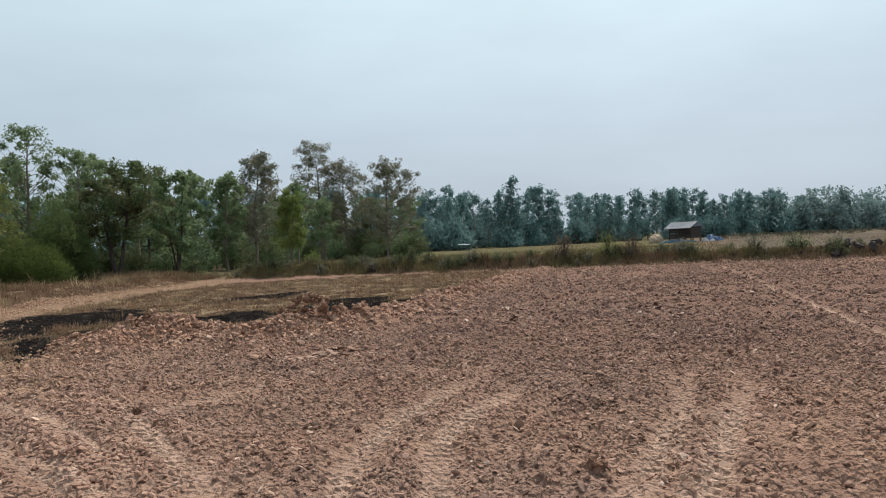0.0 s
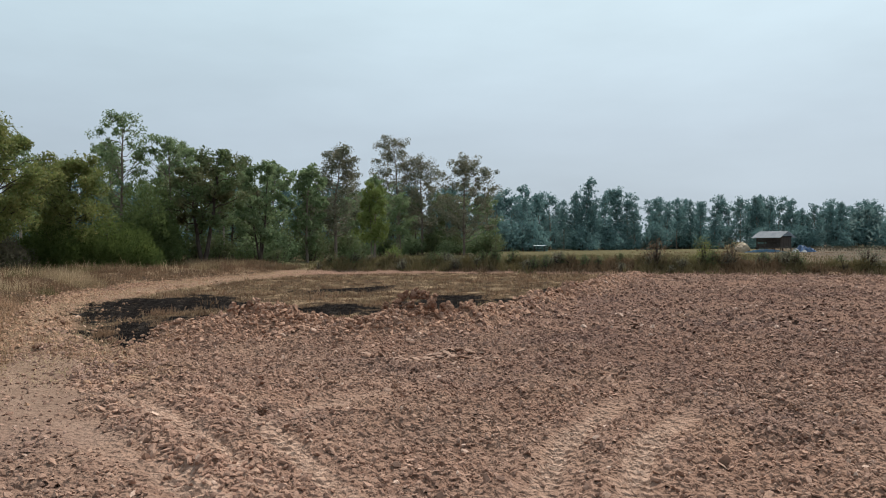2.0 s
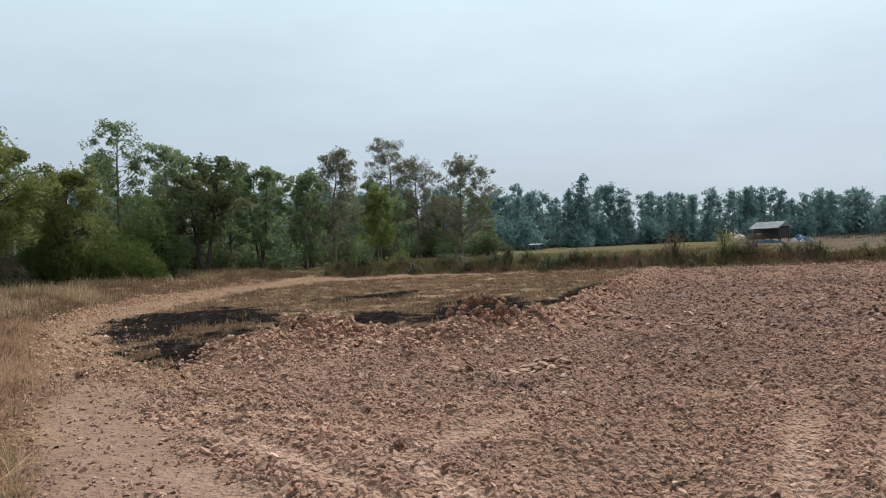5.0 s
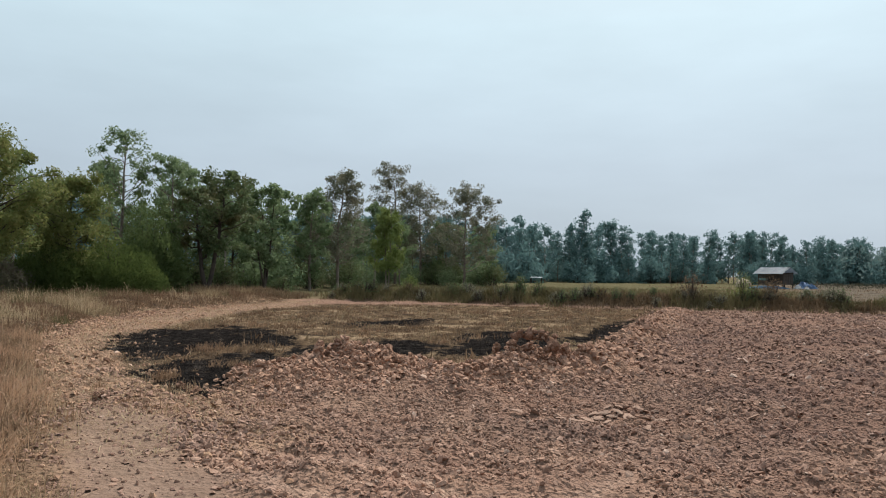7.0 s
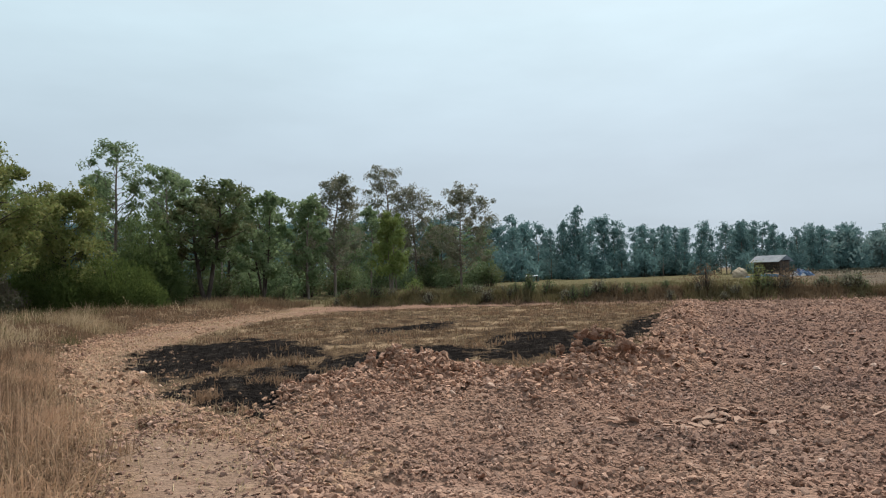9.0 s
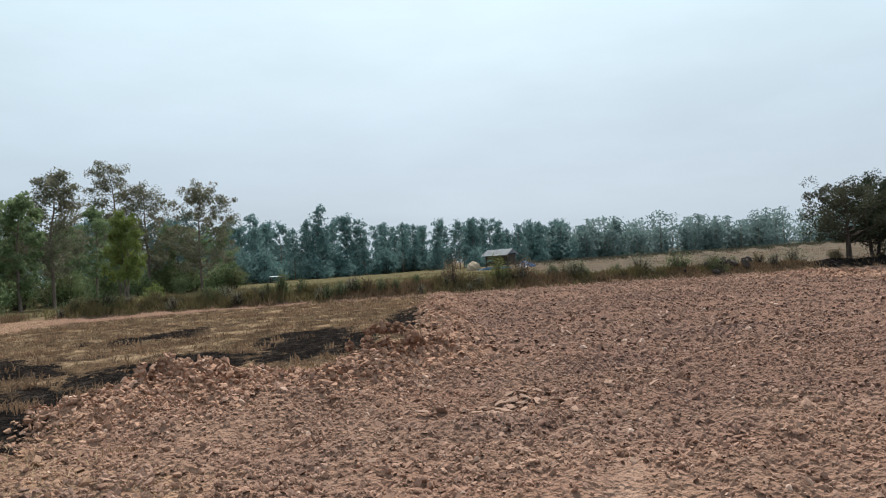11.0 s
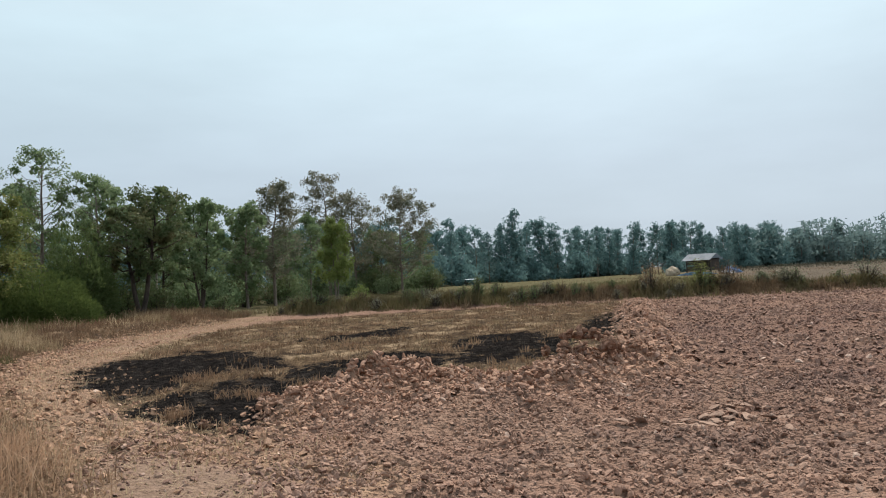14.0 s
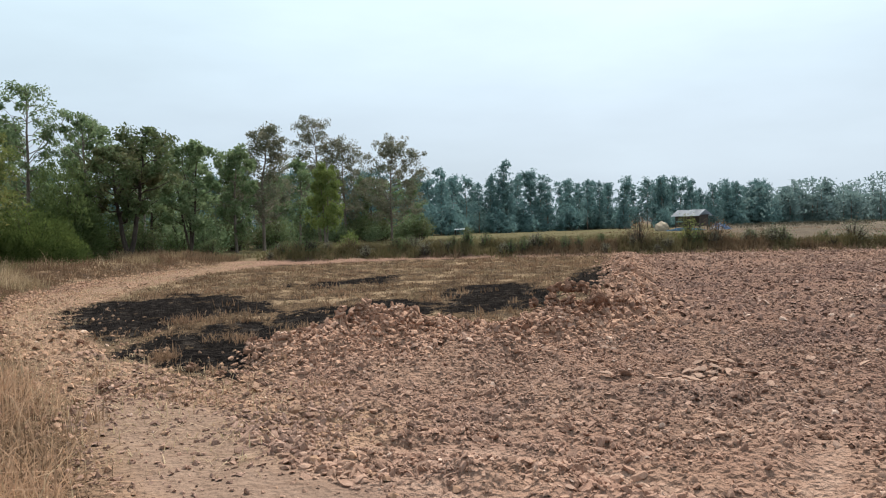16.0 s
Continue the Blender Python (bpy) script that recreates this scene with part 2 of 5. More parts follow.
WEED = blade_material("dead_weeds", (0.52, 0.355, 0.23), (0.27, 0.172, 0.108), (0.42, 0.262, 0.165), 0.45)
DRY = blade_material("dry_grass", (0.26, 0.175, 0.105), (0.105, 0.068, 0.043), (0.16, 0.095, 0.06))
PALE = blade_material("pale_grass", (0.40, 0.305, 0.185), (0.2, 0.145, 0.085), (0.18, 0.122, 0.07))
STUBBLE = blade_material("rice_stubble", (0.28, 0.2, 0.125), (0.11, 0.074, 0.047), (0.13, 0.085, 0.055))
PLUME = blade_material("pale_plumes", (0.522, 0.413, 0.265), (0.296, 0.217, 0.135), (0.365, 0.261, 0.165), 0.4)
SEDGE = blade_material("bund_sedge", (0.117, 0.107, 0.047), (0.195, 0.153, 0.078), (0.088, 0.075, 0.043))
RUSSET = blade_material("russet_grass", (0.237, 0.160, 0.095), (0.106, 0.075, 0.048), (0.156, 0.110, 0.065))
RUST = blade_material("rusty_grass", (0.22, 0.142, 0.086), (0.10, 0.063, 0.039), (0.17, 0.104, 0.063), 0.3)
OLIVE = blade_material("olive_grass", (0.12, 0.11, 0.048), (0.175, 0.135, 0.07), (0.075, 0.074, 0.033))
CHAR = blade_material("charred_stubble", (0.008, 0.008, 0.008), (0.025, 0.022, 0.02), (0.015, 0.014, 0.013), 0.05)
LEAF_GUM = blade_material("gum_leaves", (0.131, 0.188, 0.091), (0.234, 0.291, 0.160), (0.108, 0.171, 0.075), 0.45, 0.6, 0.08)
# Far leaves paled and blued: the haze of distance is put into their colour.
LEAF_FAR = blade_material("haze_tinted_leaves", (0.104, 0.19, 0.186), (0.16, 0.254, 0.246), (0.1, 0.178, 0.17), 0.35)
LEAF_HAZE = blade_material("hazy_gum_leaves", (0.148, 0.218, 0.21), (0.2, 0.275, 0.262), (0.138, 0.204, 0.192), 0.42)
LEAF_DARK = blade_material("dark_leaves", (0.071, 0.109, 0.047), (0.130, 0.165, 0.076), (0.153, 0.127, 0.068), 0.35, 0.6, 0.08)
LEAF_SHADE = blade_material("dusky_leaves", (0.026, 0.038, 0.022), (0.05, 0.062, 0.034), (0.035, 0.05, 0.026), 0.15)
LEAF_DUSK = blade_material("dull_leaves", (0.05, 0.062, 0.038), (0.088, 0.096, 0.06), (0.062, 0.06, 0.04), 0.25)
LEAF_DRAB = blade_material("drab_leaves", (0.075, 0.072, 0.05), (0.115, 0.10, 0.072), (0.06, 0.07, 0.045), 0.25)
LEAF_BROWN = blade_material("withering_leaves", (0.128, 0.138, 0.093), (0.247, 0.224, 0.161), (0.113, 0.135, 0.086), 0.35, 0.6, 0.08)
LEAF_YELLOW = blade_material("yellowing_leaves", (0.138, 0.176, 0.055), (0.231, 0.226, 0.083), (0.088, 0.127, 0.044), 0.4, 0.6, 0.08)
LEAF_BRIGHT = blade_material("bright_leaves", (0.15, 0.20, 0.06), (0.20, 0.24, 0.075), (0.11, 0.15, 0.05), 0.35, 0.6, 0.08)
LEAF_FEATHER = blade_material("feathery_leaves", (0.078, 0.112, 0.04), (0.13, 0.168, 0.062), (0.066, 0.094, 0.036), 0.4)
LEAF_MOSS = blade_material("mossy_leaves", (0.066, 0.096, 0.026), (0.118, 0.15, 0.045), (0.054, 0.082, 0.026), 0.4)
BARK = bark_material("grey_bark", (0.10, 0.08, 0.065), (0.21, 0.175, 0.145))
BARK_DARK = bark_material("dark_bark", (0.035, 0.028, 0.024), (0.09, 0.072, 0.06))
BARK_PALE = bark_material("pale_bark", (0.24, 0.21, 0.18), (0.40, 0.36, 0.31))
TIN = plain_material("zinc_sheet", (0.22, 0.26, 0.30), (0.31, 0.35, 0.39), 1.5, 0.6, 0.0, 0.3)
WOOD = plain_material("weathered_boards", (0.03, 0.024, 0.02), (0.07, 0.056, 0.048), 5.0, 0.85)
BLUE = plain_material("blue_tarpaulin", (0.06, 0.13, 0.27), (0.12, 0.22, 0.38), 3.0, 0.5)
NET_BLUE = plain_material("blue_net", (0.06, 0.16, 0.28), (0.13, 0.25, 0.38), 3.0, 0.8)
WHITE = plain_material("white_sack", (0.55, 0.56, 0.57), (0.75, 0.75, 0.74), 5.0, 0.7)
STRAW = plain_material("stacked_straw", (0.34, 0.27, 0.19), (0.50, 0.42, 0.32), 9.0, 0.95)
CRUST = plain_material("dry_crust", (0.25, 0.168, 0.128), (0.36, 0.248, 0.19), 6.0, 0.95, 0.0, 0.0)
ASH = plain_material("scorched_soil", (0.018, 0.016, 0.016), (0.07, 0.055, 0.048), 6.0, 0.95)

# ---- helpers for meshes ----


def mesh_of(name, verts, faces, material, smooth=False):
    """A mesh from an array of places and an array of faces with the same number of corners each."""
    verts, faces = np.asarray(verts, dtype=np.float32), np.asarray(faces, dtype=np.int32)
    me = bpy.data.meshes.new(name)
    k = faces.shape[1]
    me.vertices.add(len(verts))
    me.vertices.foreach_set("co", verts.ravel())
    me.loops.add(faces.size)
    me.loops.foreach_set("vertex_index", faces.ravel())
    me.polygons.add(len(faces))
    me.polygons.foreach_set("loop_start", np.arange(0, faces.size, k, dtype=np.int32))
    me.polygons.foreach_set("use_smooth", np.full(len(faces), smooth))
    me.update(calc_edges=True)
    me.materials.append(material)
    return me


def part(name, bm, material, parent, label=""):
    me = bpy.data.meshes.new(name)
    bm.to_mesh(me)
    bm.free()
    me.materials.append(material)
    ob = new(name, me)
    ob.parent = parent
    return tagged(ob, label)


def mesh_part(name, me, parent, label=""):
    ob = new(name, me)
    ob.parent = parent
    return tagged(ob, label)


def hashed(ix, iy, seed):
    h = (ix * 374761393 + iy * 668265263 + seed * 1442695041) & 0xFFFFFFFF
    h = ((h ^ (h >> 13)) * 1274126177) & 0xFFFFFFFF
    return ((h ^ (h >> 16)) & 0xFFFF) / 65535.0


def bumps(x, y, size, seed):
    """Smooth random heights from -1 to 1, with humps of about that size."""
    u, v = x / size, y / size
    ix, iy = np.floor(u).astype(np.int64), np.floor(v).astype(np.int64)
    fx, fy = u - ix, v - iy
    fx, fy = fx * fx * (3 - 2 * fx), fy * fy * (3 - 2 * fy)
    a = hashed(ix, iy, seed) * (1 - fx) + hashed(ix + 1, iy, seed) * fx
    b = hashed(ix, iy + 1, seed) * (1 - fx) + hashed(ix + 1, iy + 1, seed) * fx
    return (a * (1 - fy) + b * fy) * 2 - 1


def lumps_of(x, y, size, seed):
    """Heights from 0 to about 1 of packed angular lumps of that size, each with its own level and tilt."""
    u, v = x / size, y / size
    ix, iy = np.floor(u).astype(np.int64), np.floor(v).astype(np.int64)
    best, value = np.full(u.shape, 9.0), np.zeros(u.shape)
    for i in (-1, 0, 1):
        for j in (-1, 0, 1):
            cx, cy = ix + i, iy + j
            dx, dy = u - cx - hashed(cx, cy, seed), v - cy - hashed(cx, cy, seed + 1)
            d = dx * dx + dy * dy
            lump = 0.25 + 0.6 * hashed(cx, cy, seed + 2) - 2.2 * np.maximum(d - 0.16, 0) + (hashed(cx, cy, seed + 3) - 0.5) * 1.1 * dx + (hashed(cx, cy, seed + 4) - 0.5) * 1.1 * dy
            value = np.where(d < best, lump, value)
            best = np.minimum(best, d)
    return value


def off_line(x, y, line):
    """Distance from a polyline, and how far along it."""
    best, along, run = np.full(np.shape(x), 1e9), np.zeros(np.shape(x)), 0.0
    for (ax, ay), (bx, by) in zip(line[:-1], line[1:]):
        lx, ly = bx - ax, by - ay
        length = math.hypot(lx, ly)
        t = np.clip(((x - ax) * lx + (y - ay) * ly) / length**2, 0, 1)
        d = np.hypot(x - ax - t * lx, y - ay - t * ly)
        along = np.where(d < best, run + t * length, along)
        best = np.minimum(best, d)
        run += length
    return best, along


def within(x, y, poly):
    """Signed distance to a polygon's edge, positive inside."""
    d, _ = off_line(x, y, [*poly, poly[0]])
    inside = np.zeros(np.shape(x), dtype=bool)
    for (ax, ay), (bx, by) in zip(poly, [*poly[1:], poly[0]]):
        if ay != by:
            inside ^= ((ay > y) != (by > y)) & (x < (bx - ax) * (y - ay) / (by - ay) + ax)
    return np.where(inside, d, -d)


def ease(v, a, b):
    t = np.clip((v - a) / (b - a), 0, 1)
    return t * t * (3 - 2 * t)


# ---- the plan ----
MOUND = [(-6.45, 13.1), (-6.0, 13.6), (-5.3, 14.1), (-4.5, 14.3), (-3.5, 13.9), (-2.5, 14.3), (-1.8, 15.0)]
RIDGE = [(-1.8, 15.0), (-1.0, 16.4), (0.0, 19.4), (1.5, 24.1), (3.2, 30.0), (5.3, 36.2)]
FIELD_END = [(18.6, 29.5), (18.6, 26.7), (17.7, 23.2), (16.5, 19.9), (15.5, 17.1), (14.6, 14.0)]
PATCH = [(-7.1, 11.8), (-8.6, 13.3), (-9.8, 15.7), (-10.9, 17.6), (-11.8, 20.3), (-12.4, 25.0), (-12.4, 31.0), (-11.0, 37.8), (-5.0, 39.4), (0.0, 39.0), (5.2, 37.4),
         (2.9, 30.0), (1.1, 24.2), (-0.4, 19.5), (-1.5, 16.6), (-2.4, 15.1), (-4.5, 14.9), (-6.6, 14.1)]
BURNS = [
    [(-11.6, 19.6), (-10.5, 16.8), (-9.3, 15.5), (-8.9, 16.2), (-8.9, 17.4), (-8.5, 18.6), (-7.4, 18.5), (-7.9, 19.8), (-9.2, 22.3), (-10.5, 23.5), (-11.0, 22.0), (-11.8, 21.9)],
    [(-8.7, 13.8), (-7.7, 13.1), (-6.85, 11.9), (-6.9, 13.0), (-6.9, 14.4), (-6.4, 15.1), (-7.0, 16.2), (-7.5, 17.0), (-8.3, 16.5), (-8.55, 15.2)],
    [(-7.3, 17.4), (-6.2, 18.8), (-5.3, 20.0), (-4.1, 19.3), (-4.3, 17.6), (-5.0, 16.7), (-5.8, 16.0), (-6.5, 15.6)],
    [(-4.2, 17.2), (-3.7, 19.4), (-3.9, 22.0), (-2.8, 23.5), (-1.9, 23.2), (-1.4, 20.8), (-1.8, 18.3), (-3.1, 17.8)],
    [(-1.5, 20.2), (-0.4, 21.1), (0.85, 24.4), (2.3, 29.5), (1.0, 27.0), (-0.4, 23.0)],
    [(-8.0, 25.5), (-6.6, 26.5), (-5.0, 28.5), (-5.6, 25.6), (-7.0, 24.4)],
    [(21.6, 23.7), (28.0, 26.4), (32.2, 27.2), (40.0, 28.6), (44.0, 26.0), (32.0, 23.4), (23.6, 21.9)],
    # Below the right clump: ash, with the trees' shade painted black too.
    [(22.0, 32.2), (24.5, 31.0), (29.0, 30.3), (34.0, 30.0), (36.5, 31.2), (34.0, 34.5), (25.0, 34.5)],
]
PATH_LINE = [(-3.0, 4.4), (-3.7, 5.4), (-4.5, 6.4), (-5.3, 7.3), (-6.0, 8.4), (-6.7, 9.6), (-7.7, 11.3), (-8.9, 13.0), (-10.1, 15.4), (-11.6, 18.4), (-13.0, 23.0), (-13.4, 29.0), (-12.9, 35.0), (-12.5, 40.0), (-12.4, 43.5), (-12.8, 47.0)]
GRASS_EDGE = [(-6.2, 2.0), (-6.0, 4.6), (-5.2, 6.0), (-6.0, 7.3), (-6.8, 8.3), (-7.4, 9.7), (-8.7, 11.8), (-10.5, 14.5), (-13.0, 18.6), (-14.8, 23.5), (-15.2, 29.0), (-14.6, 34.0), (-13.4, 39.0), (-14.5, 46.0)]
BANK = [*GRASS_EDGE, (-16.0, 60.0), (-70.0, 60.0), (-70.0, -10.0), (-8.5, -10.0)]
DIKE = [(36.0, 97.0), (52.0, 92.0), (75.0, 97.0), (100.0, 108.0), (140.0, 118.0)]
BUND = [(-11.0, 42.4), (-8.0, 42.0), (-1.0, 40.6), (6.0, 38.6), (14.0, 35.6), (20.0, 33.4), (24.0, 32.0), (28.0, 31.3), (33.0, 31.0), (40.0, 31.2), (54.0, 32.5), (90.0, 38.0)]
TRACKS = [  # half width, line
    (0.12, [(-0.3, 3.4), (-0.12, 4.7), (-0.1, 5.7), (0.02, 6.3), (0.3, 7.0), (0.66, 7.6), (1.1, 8.3)]),
    (0.11, [(-0.8, 3.6), (-0.74, 4.8), (-0.68, 5.8), (-0.4, 6.9), (0.08, 7.95), (0.5, 8.7)]),
    (0.12, [(1.1, 3.6), (1.47, 4.45), (1.9, 5.3), (2.48, 6.55), (2.8, 7.1), (3.3, 8.2)]),
    (0.11, [(0.7, 3.7), (1.14, 4.6), (1.48, 5.3), (2.1, 6.7), (2.83, 8.7)]),
    (0.05, [(6.0, 9.7), (6.3, 10.6), (7.3, 13.6), (8.1, 16.6), (9.8, 22.6), (12.5, 32.6)]),
    (0.12, [(-5.2, 9.25), (-4.4, 8.95), (-3.75, 8.25), (-3.25, 7.4), (-2.6, 6.5), (-2.2, 5.85), (-1.7, 5.0), (-1.2, 4.0)]),
    (0.11, [(-5.4, 8.7), (-4.9, 8.2), (-3.95, 7.3), (-3.1, 6.35), (-2.45, 5.5), (-1.8, 4.5)]),
    (0.12, [(-5.0, 7.3), (-4.4, 6.75), (-3.5, 6.0), (-2.5, 5.1), (-1.6, 4.2)]),
    (0.11, [(-3.2, 7.1), (-2.75, 7.8), (-2.35, 8.35), (-2.05, 8.8), (-1.7, 9.5)]),
]
FURROWS = [[(-4.7, 7.6), (-4.1, 7.0), (-3.3, 6.2), (-2.4, 5.3)], [(-6.25, 9.9), (-5.75, 9.05), (-5.25, 8.5), (-4.6, 8.35)], [(-4.1, 8.45), (-3.75, 7.85), (-3.4, 7.2)]]


def bank_rise(x, y):
    return ease(within(x, y, BANK), -0.1, 2.2)


def wheels(x, y):
    """For the wheel tracks at each place: how deep it lies in one, the low banks pushed up beside them, the soil crushed round them, and the tread's chevron bars."""
    deep, side, crushed, bars = (np.zeros(np.shape(x)) for _ in range(4))
    for wide, line in TRACKS:
        px, py = [p[0] for p in line], [p[1] for p in line]
        m = (x > min(px) - 2) & (x < max(px) + 2) & (y > min(py) - 2) & (y < max(py) + 2)
        if not m.any():
            continue
        d, run = off_line(x[m], y[m], line)
        d = d + 0.04 * bumps(x[m], y[m], 0.4, 14)
        whole = sum(math.hypot(bx - ax, by - ay) for (ax, ay), (bx, by) in zip(line[:-1], line[1:]))
        fade = (0.4 + 0.6 * ease(bumps(x[m], y[m], 0.9, 15), -0.6, 0.3)) * ease(whole - run, 0.0, 2.2) * ease(run, 0.0, 0.8)
        deep[m] = np.maximum(deep[m], (1 - ease(d, 0.6 * wide, 1.3 * wide)) * fade)
        side[m] = np.maximum(side[m], np.exp(-(((d - wide - 0.17) / 0.09) ** 2)) * (wide > 0.08))
        crushed[m] = np.maximum(crushed[m], np.exp(-((d / (4 * wide)) ** 2)))
        bars[m] += np.where(d < 1.2 * wide, np.clip(1.6 * np.sin(6.283 * (run / 0.15 + d * 4.5)), -1, 1), 0) * (wide > 0.08)
    return deep, side, crushed, bars


def furrows(x, y):
    """Low rows of turned soil between the wheel tracks and beside the path."""
    d = np.min([off_line(x, y, line)[0] for line in FURROWS], axis=0)
    return np.exp(-((d / 0.27) ** 2))


def burnt(x, y):
    """How far the stubble is burnt away: 1 inside the black patches."""
    return np.max([ease(within(x, y, p), -0.45, 0.15) for p in BURNS[:6]], axis=0)


def loose(x, y):
    """How far the soil is ploughed up and bare: 1 in the field, 0 on path, stubble and grass."""
    p = ease(within(x, y, PATCH), -0.25, 0.15)
    w = (1 - ease(off_line(x, y, PATH_LINE)[0] + 0.15 * bumps(x, y, 0.6, 12), 0.4, 0.8)) * (0.3 + 0.7 * ease(y, 5.6, 7.8)) * (1 - 0.85 * ease(y, 10.2, 11.6))
    beyond = ease(-(np.interp(x, [a for a, _ in BUND], [b for _, b in BUND]) - 1.0 - y), -0.5, 0.3)
    return (1 - p) * (1 - 0.9 * w) * (1 - ease(within(x, y, BANK), -0.3, 0.5)) * (1 - beyond)


def heaped(x, y):
    dm, sm = off_line(x, y, MOUND)
    dr, sr = off_line(x, y, RIDGE)
    front = y < np.interp(x, [a for a, _ in MOUND], [b for _, b in MOUND])
    m = 0.39 * np.exp(-((dm / np.where(front, 0.42 + 0.43 * ease(x, -6.6, -5.6), 0.42)) ** 2)) * (0.85 + 0.4 * bumps(x, y, 0.7, 5))
    r = 0.30 * np.exp(-((dr / 0.48) ** 2)) * (0.9 + 0.5 * bumps(x, y, 0.8, 6)) * (1 - 0.7 * ease(y, 26, 36))
    e = 0.2 * np.exp(-((off_line(x, y, FIELD_END)[0] / 0.7) ** 2)) * (0.9 + 0.6 * bumps(x, y, 0.9, 18))
    return np.maximum(np.maximum(m, r), e)


def height(x, y):
    l = loose(x, y)
    tr, side, crushed, bars = wheels(x, y)
    rough = 0.05 * bumps(x, y, 0.62, 1) + 0.03 * bumps(x, y, 0.33, 2) + 0.025 * (lumps_of(x, y, 0.26, 51) - 0.4) * ease(bumps(x, y, 0.9, 55), -0.5, 0.6) + 0.03 * (lumps_of(x, y, 0.13, 61) - 0.4) + 0.022 * (lumps_of(x, y, 0.07, 71) - 0.4)
    near = 1 - ease(y, 22, 40) * 0.3
    rough = rough * (1 - 0.5 * crushed) * (0.15 + 0.85 * ease(y, 0.8, 3.4))
    z = l * near * rough * (1 - 0.85 * tr) - 0.035 * tr * l + 0.018 * tr * l * bars + 0.035 * side * l * (0.7 + 0.8 * bumps(x, y, 0.35, 13))
    z = z + 0.04 * furrows(x, y) * (0.7 + 0.6 * bumps(x, y, 0.3, 16))
    z = z + 0.05 * bumps(x, y, 2.3, 4) * l + 0.008 * bumps(x, y, 0.3, 7) + 0.012 * bumps(x, y, 1.1, 8)
    z = z + heaped(x, y) * (0.55 + 0.32 * lumps_of(x, y, 0.3, 81) + 0.4 * lumps_of(x, y, 0.14, 82))
    p = ease(within(x, y, PATCH), -0.2, 0.3)
    z = z - 0.05 * p + p * (0.035 * bumps(x, y, 0.45, 19) + 0.025 * bumps(x, y, 0.22, 20))
    z = z + bank_rise(x, y) * (0.32 + 0.10 * bumps(x, y, 1.7, 10))
    z = z + 0.44 * np.exp(-((off_line(x, y, BUND)[0] / 0.75) ** 2)) * (1 + 0.25 * bumps(x, y, 1.2, 11))
    z = z + 0.25 * ease(y, 70, 90) + 0.5 * np.exp(-((off_line(x, y, DIKE)[0] / 1.2) ** 2))
    return z


def at(x, y):
    return float(height(np.array([float(x)]), np.array([float(y)]))[0])


def steps(*spans):
    """Places along an axis: spans of (start, end, step at the start, step at the end)."""
    made = []
    for a, b, s, e2 in spans:
        v = a
        while v < b - 1e-6:
            made.append(v)
            v += s + (e2 - s) * (v - a) / (b - a)
    return np.array([*made, spans[-1][1]])


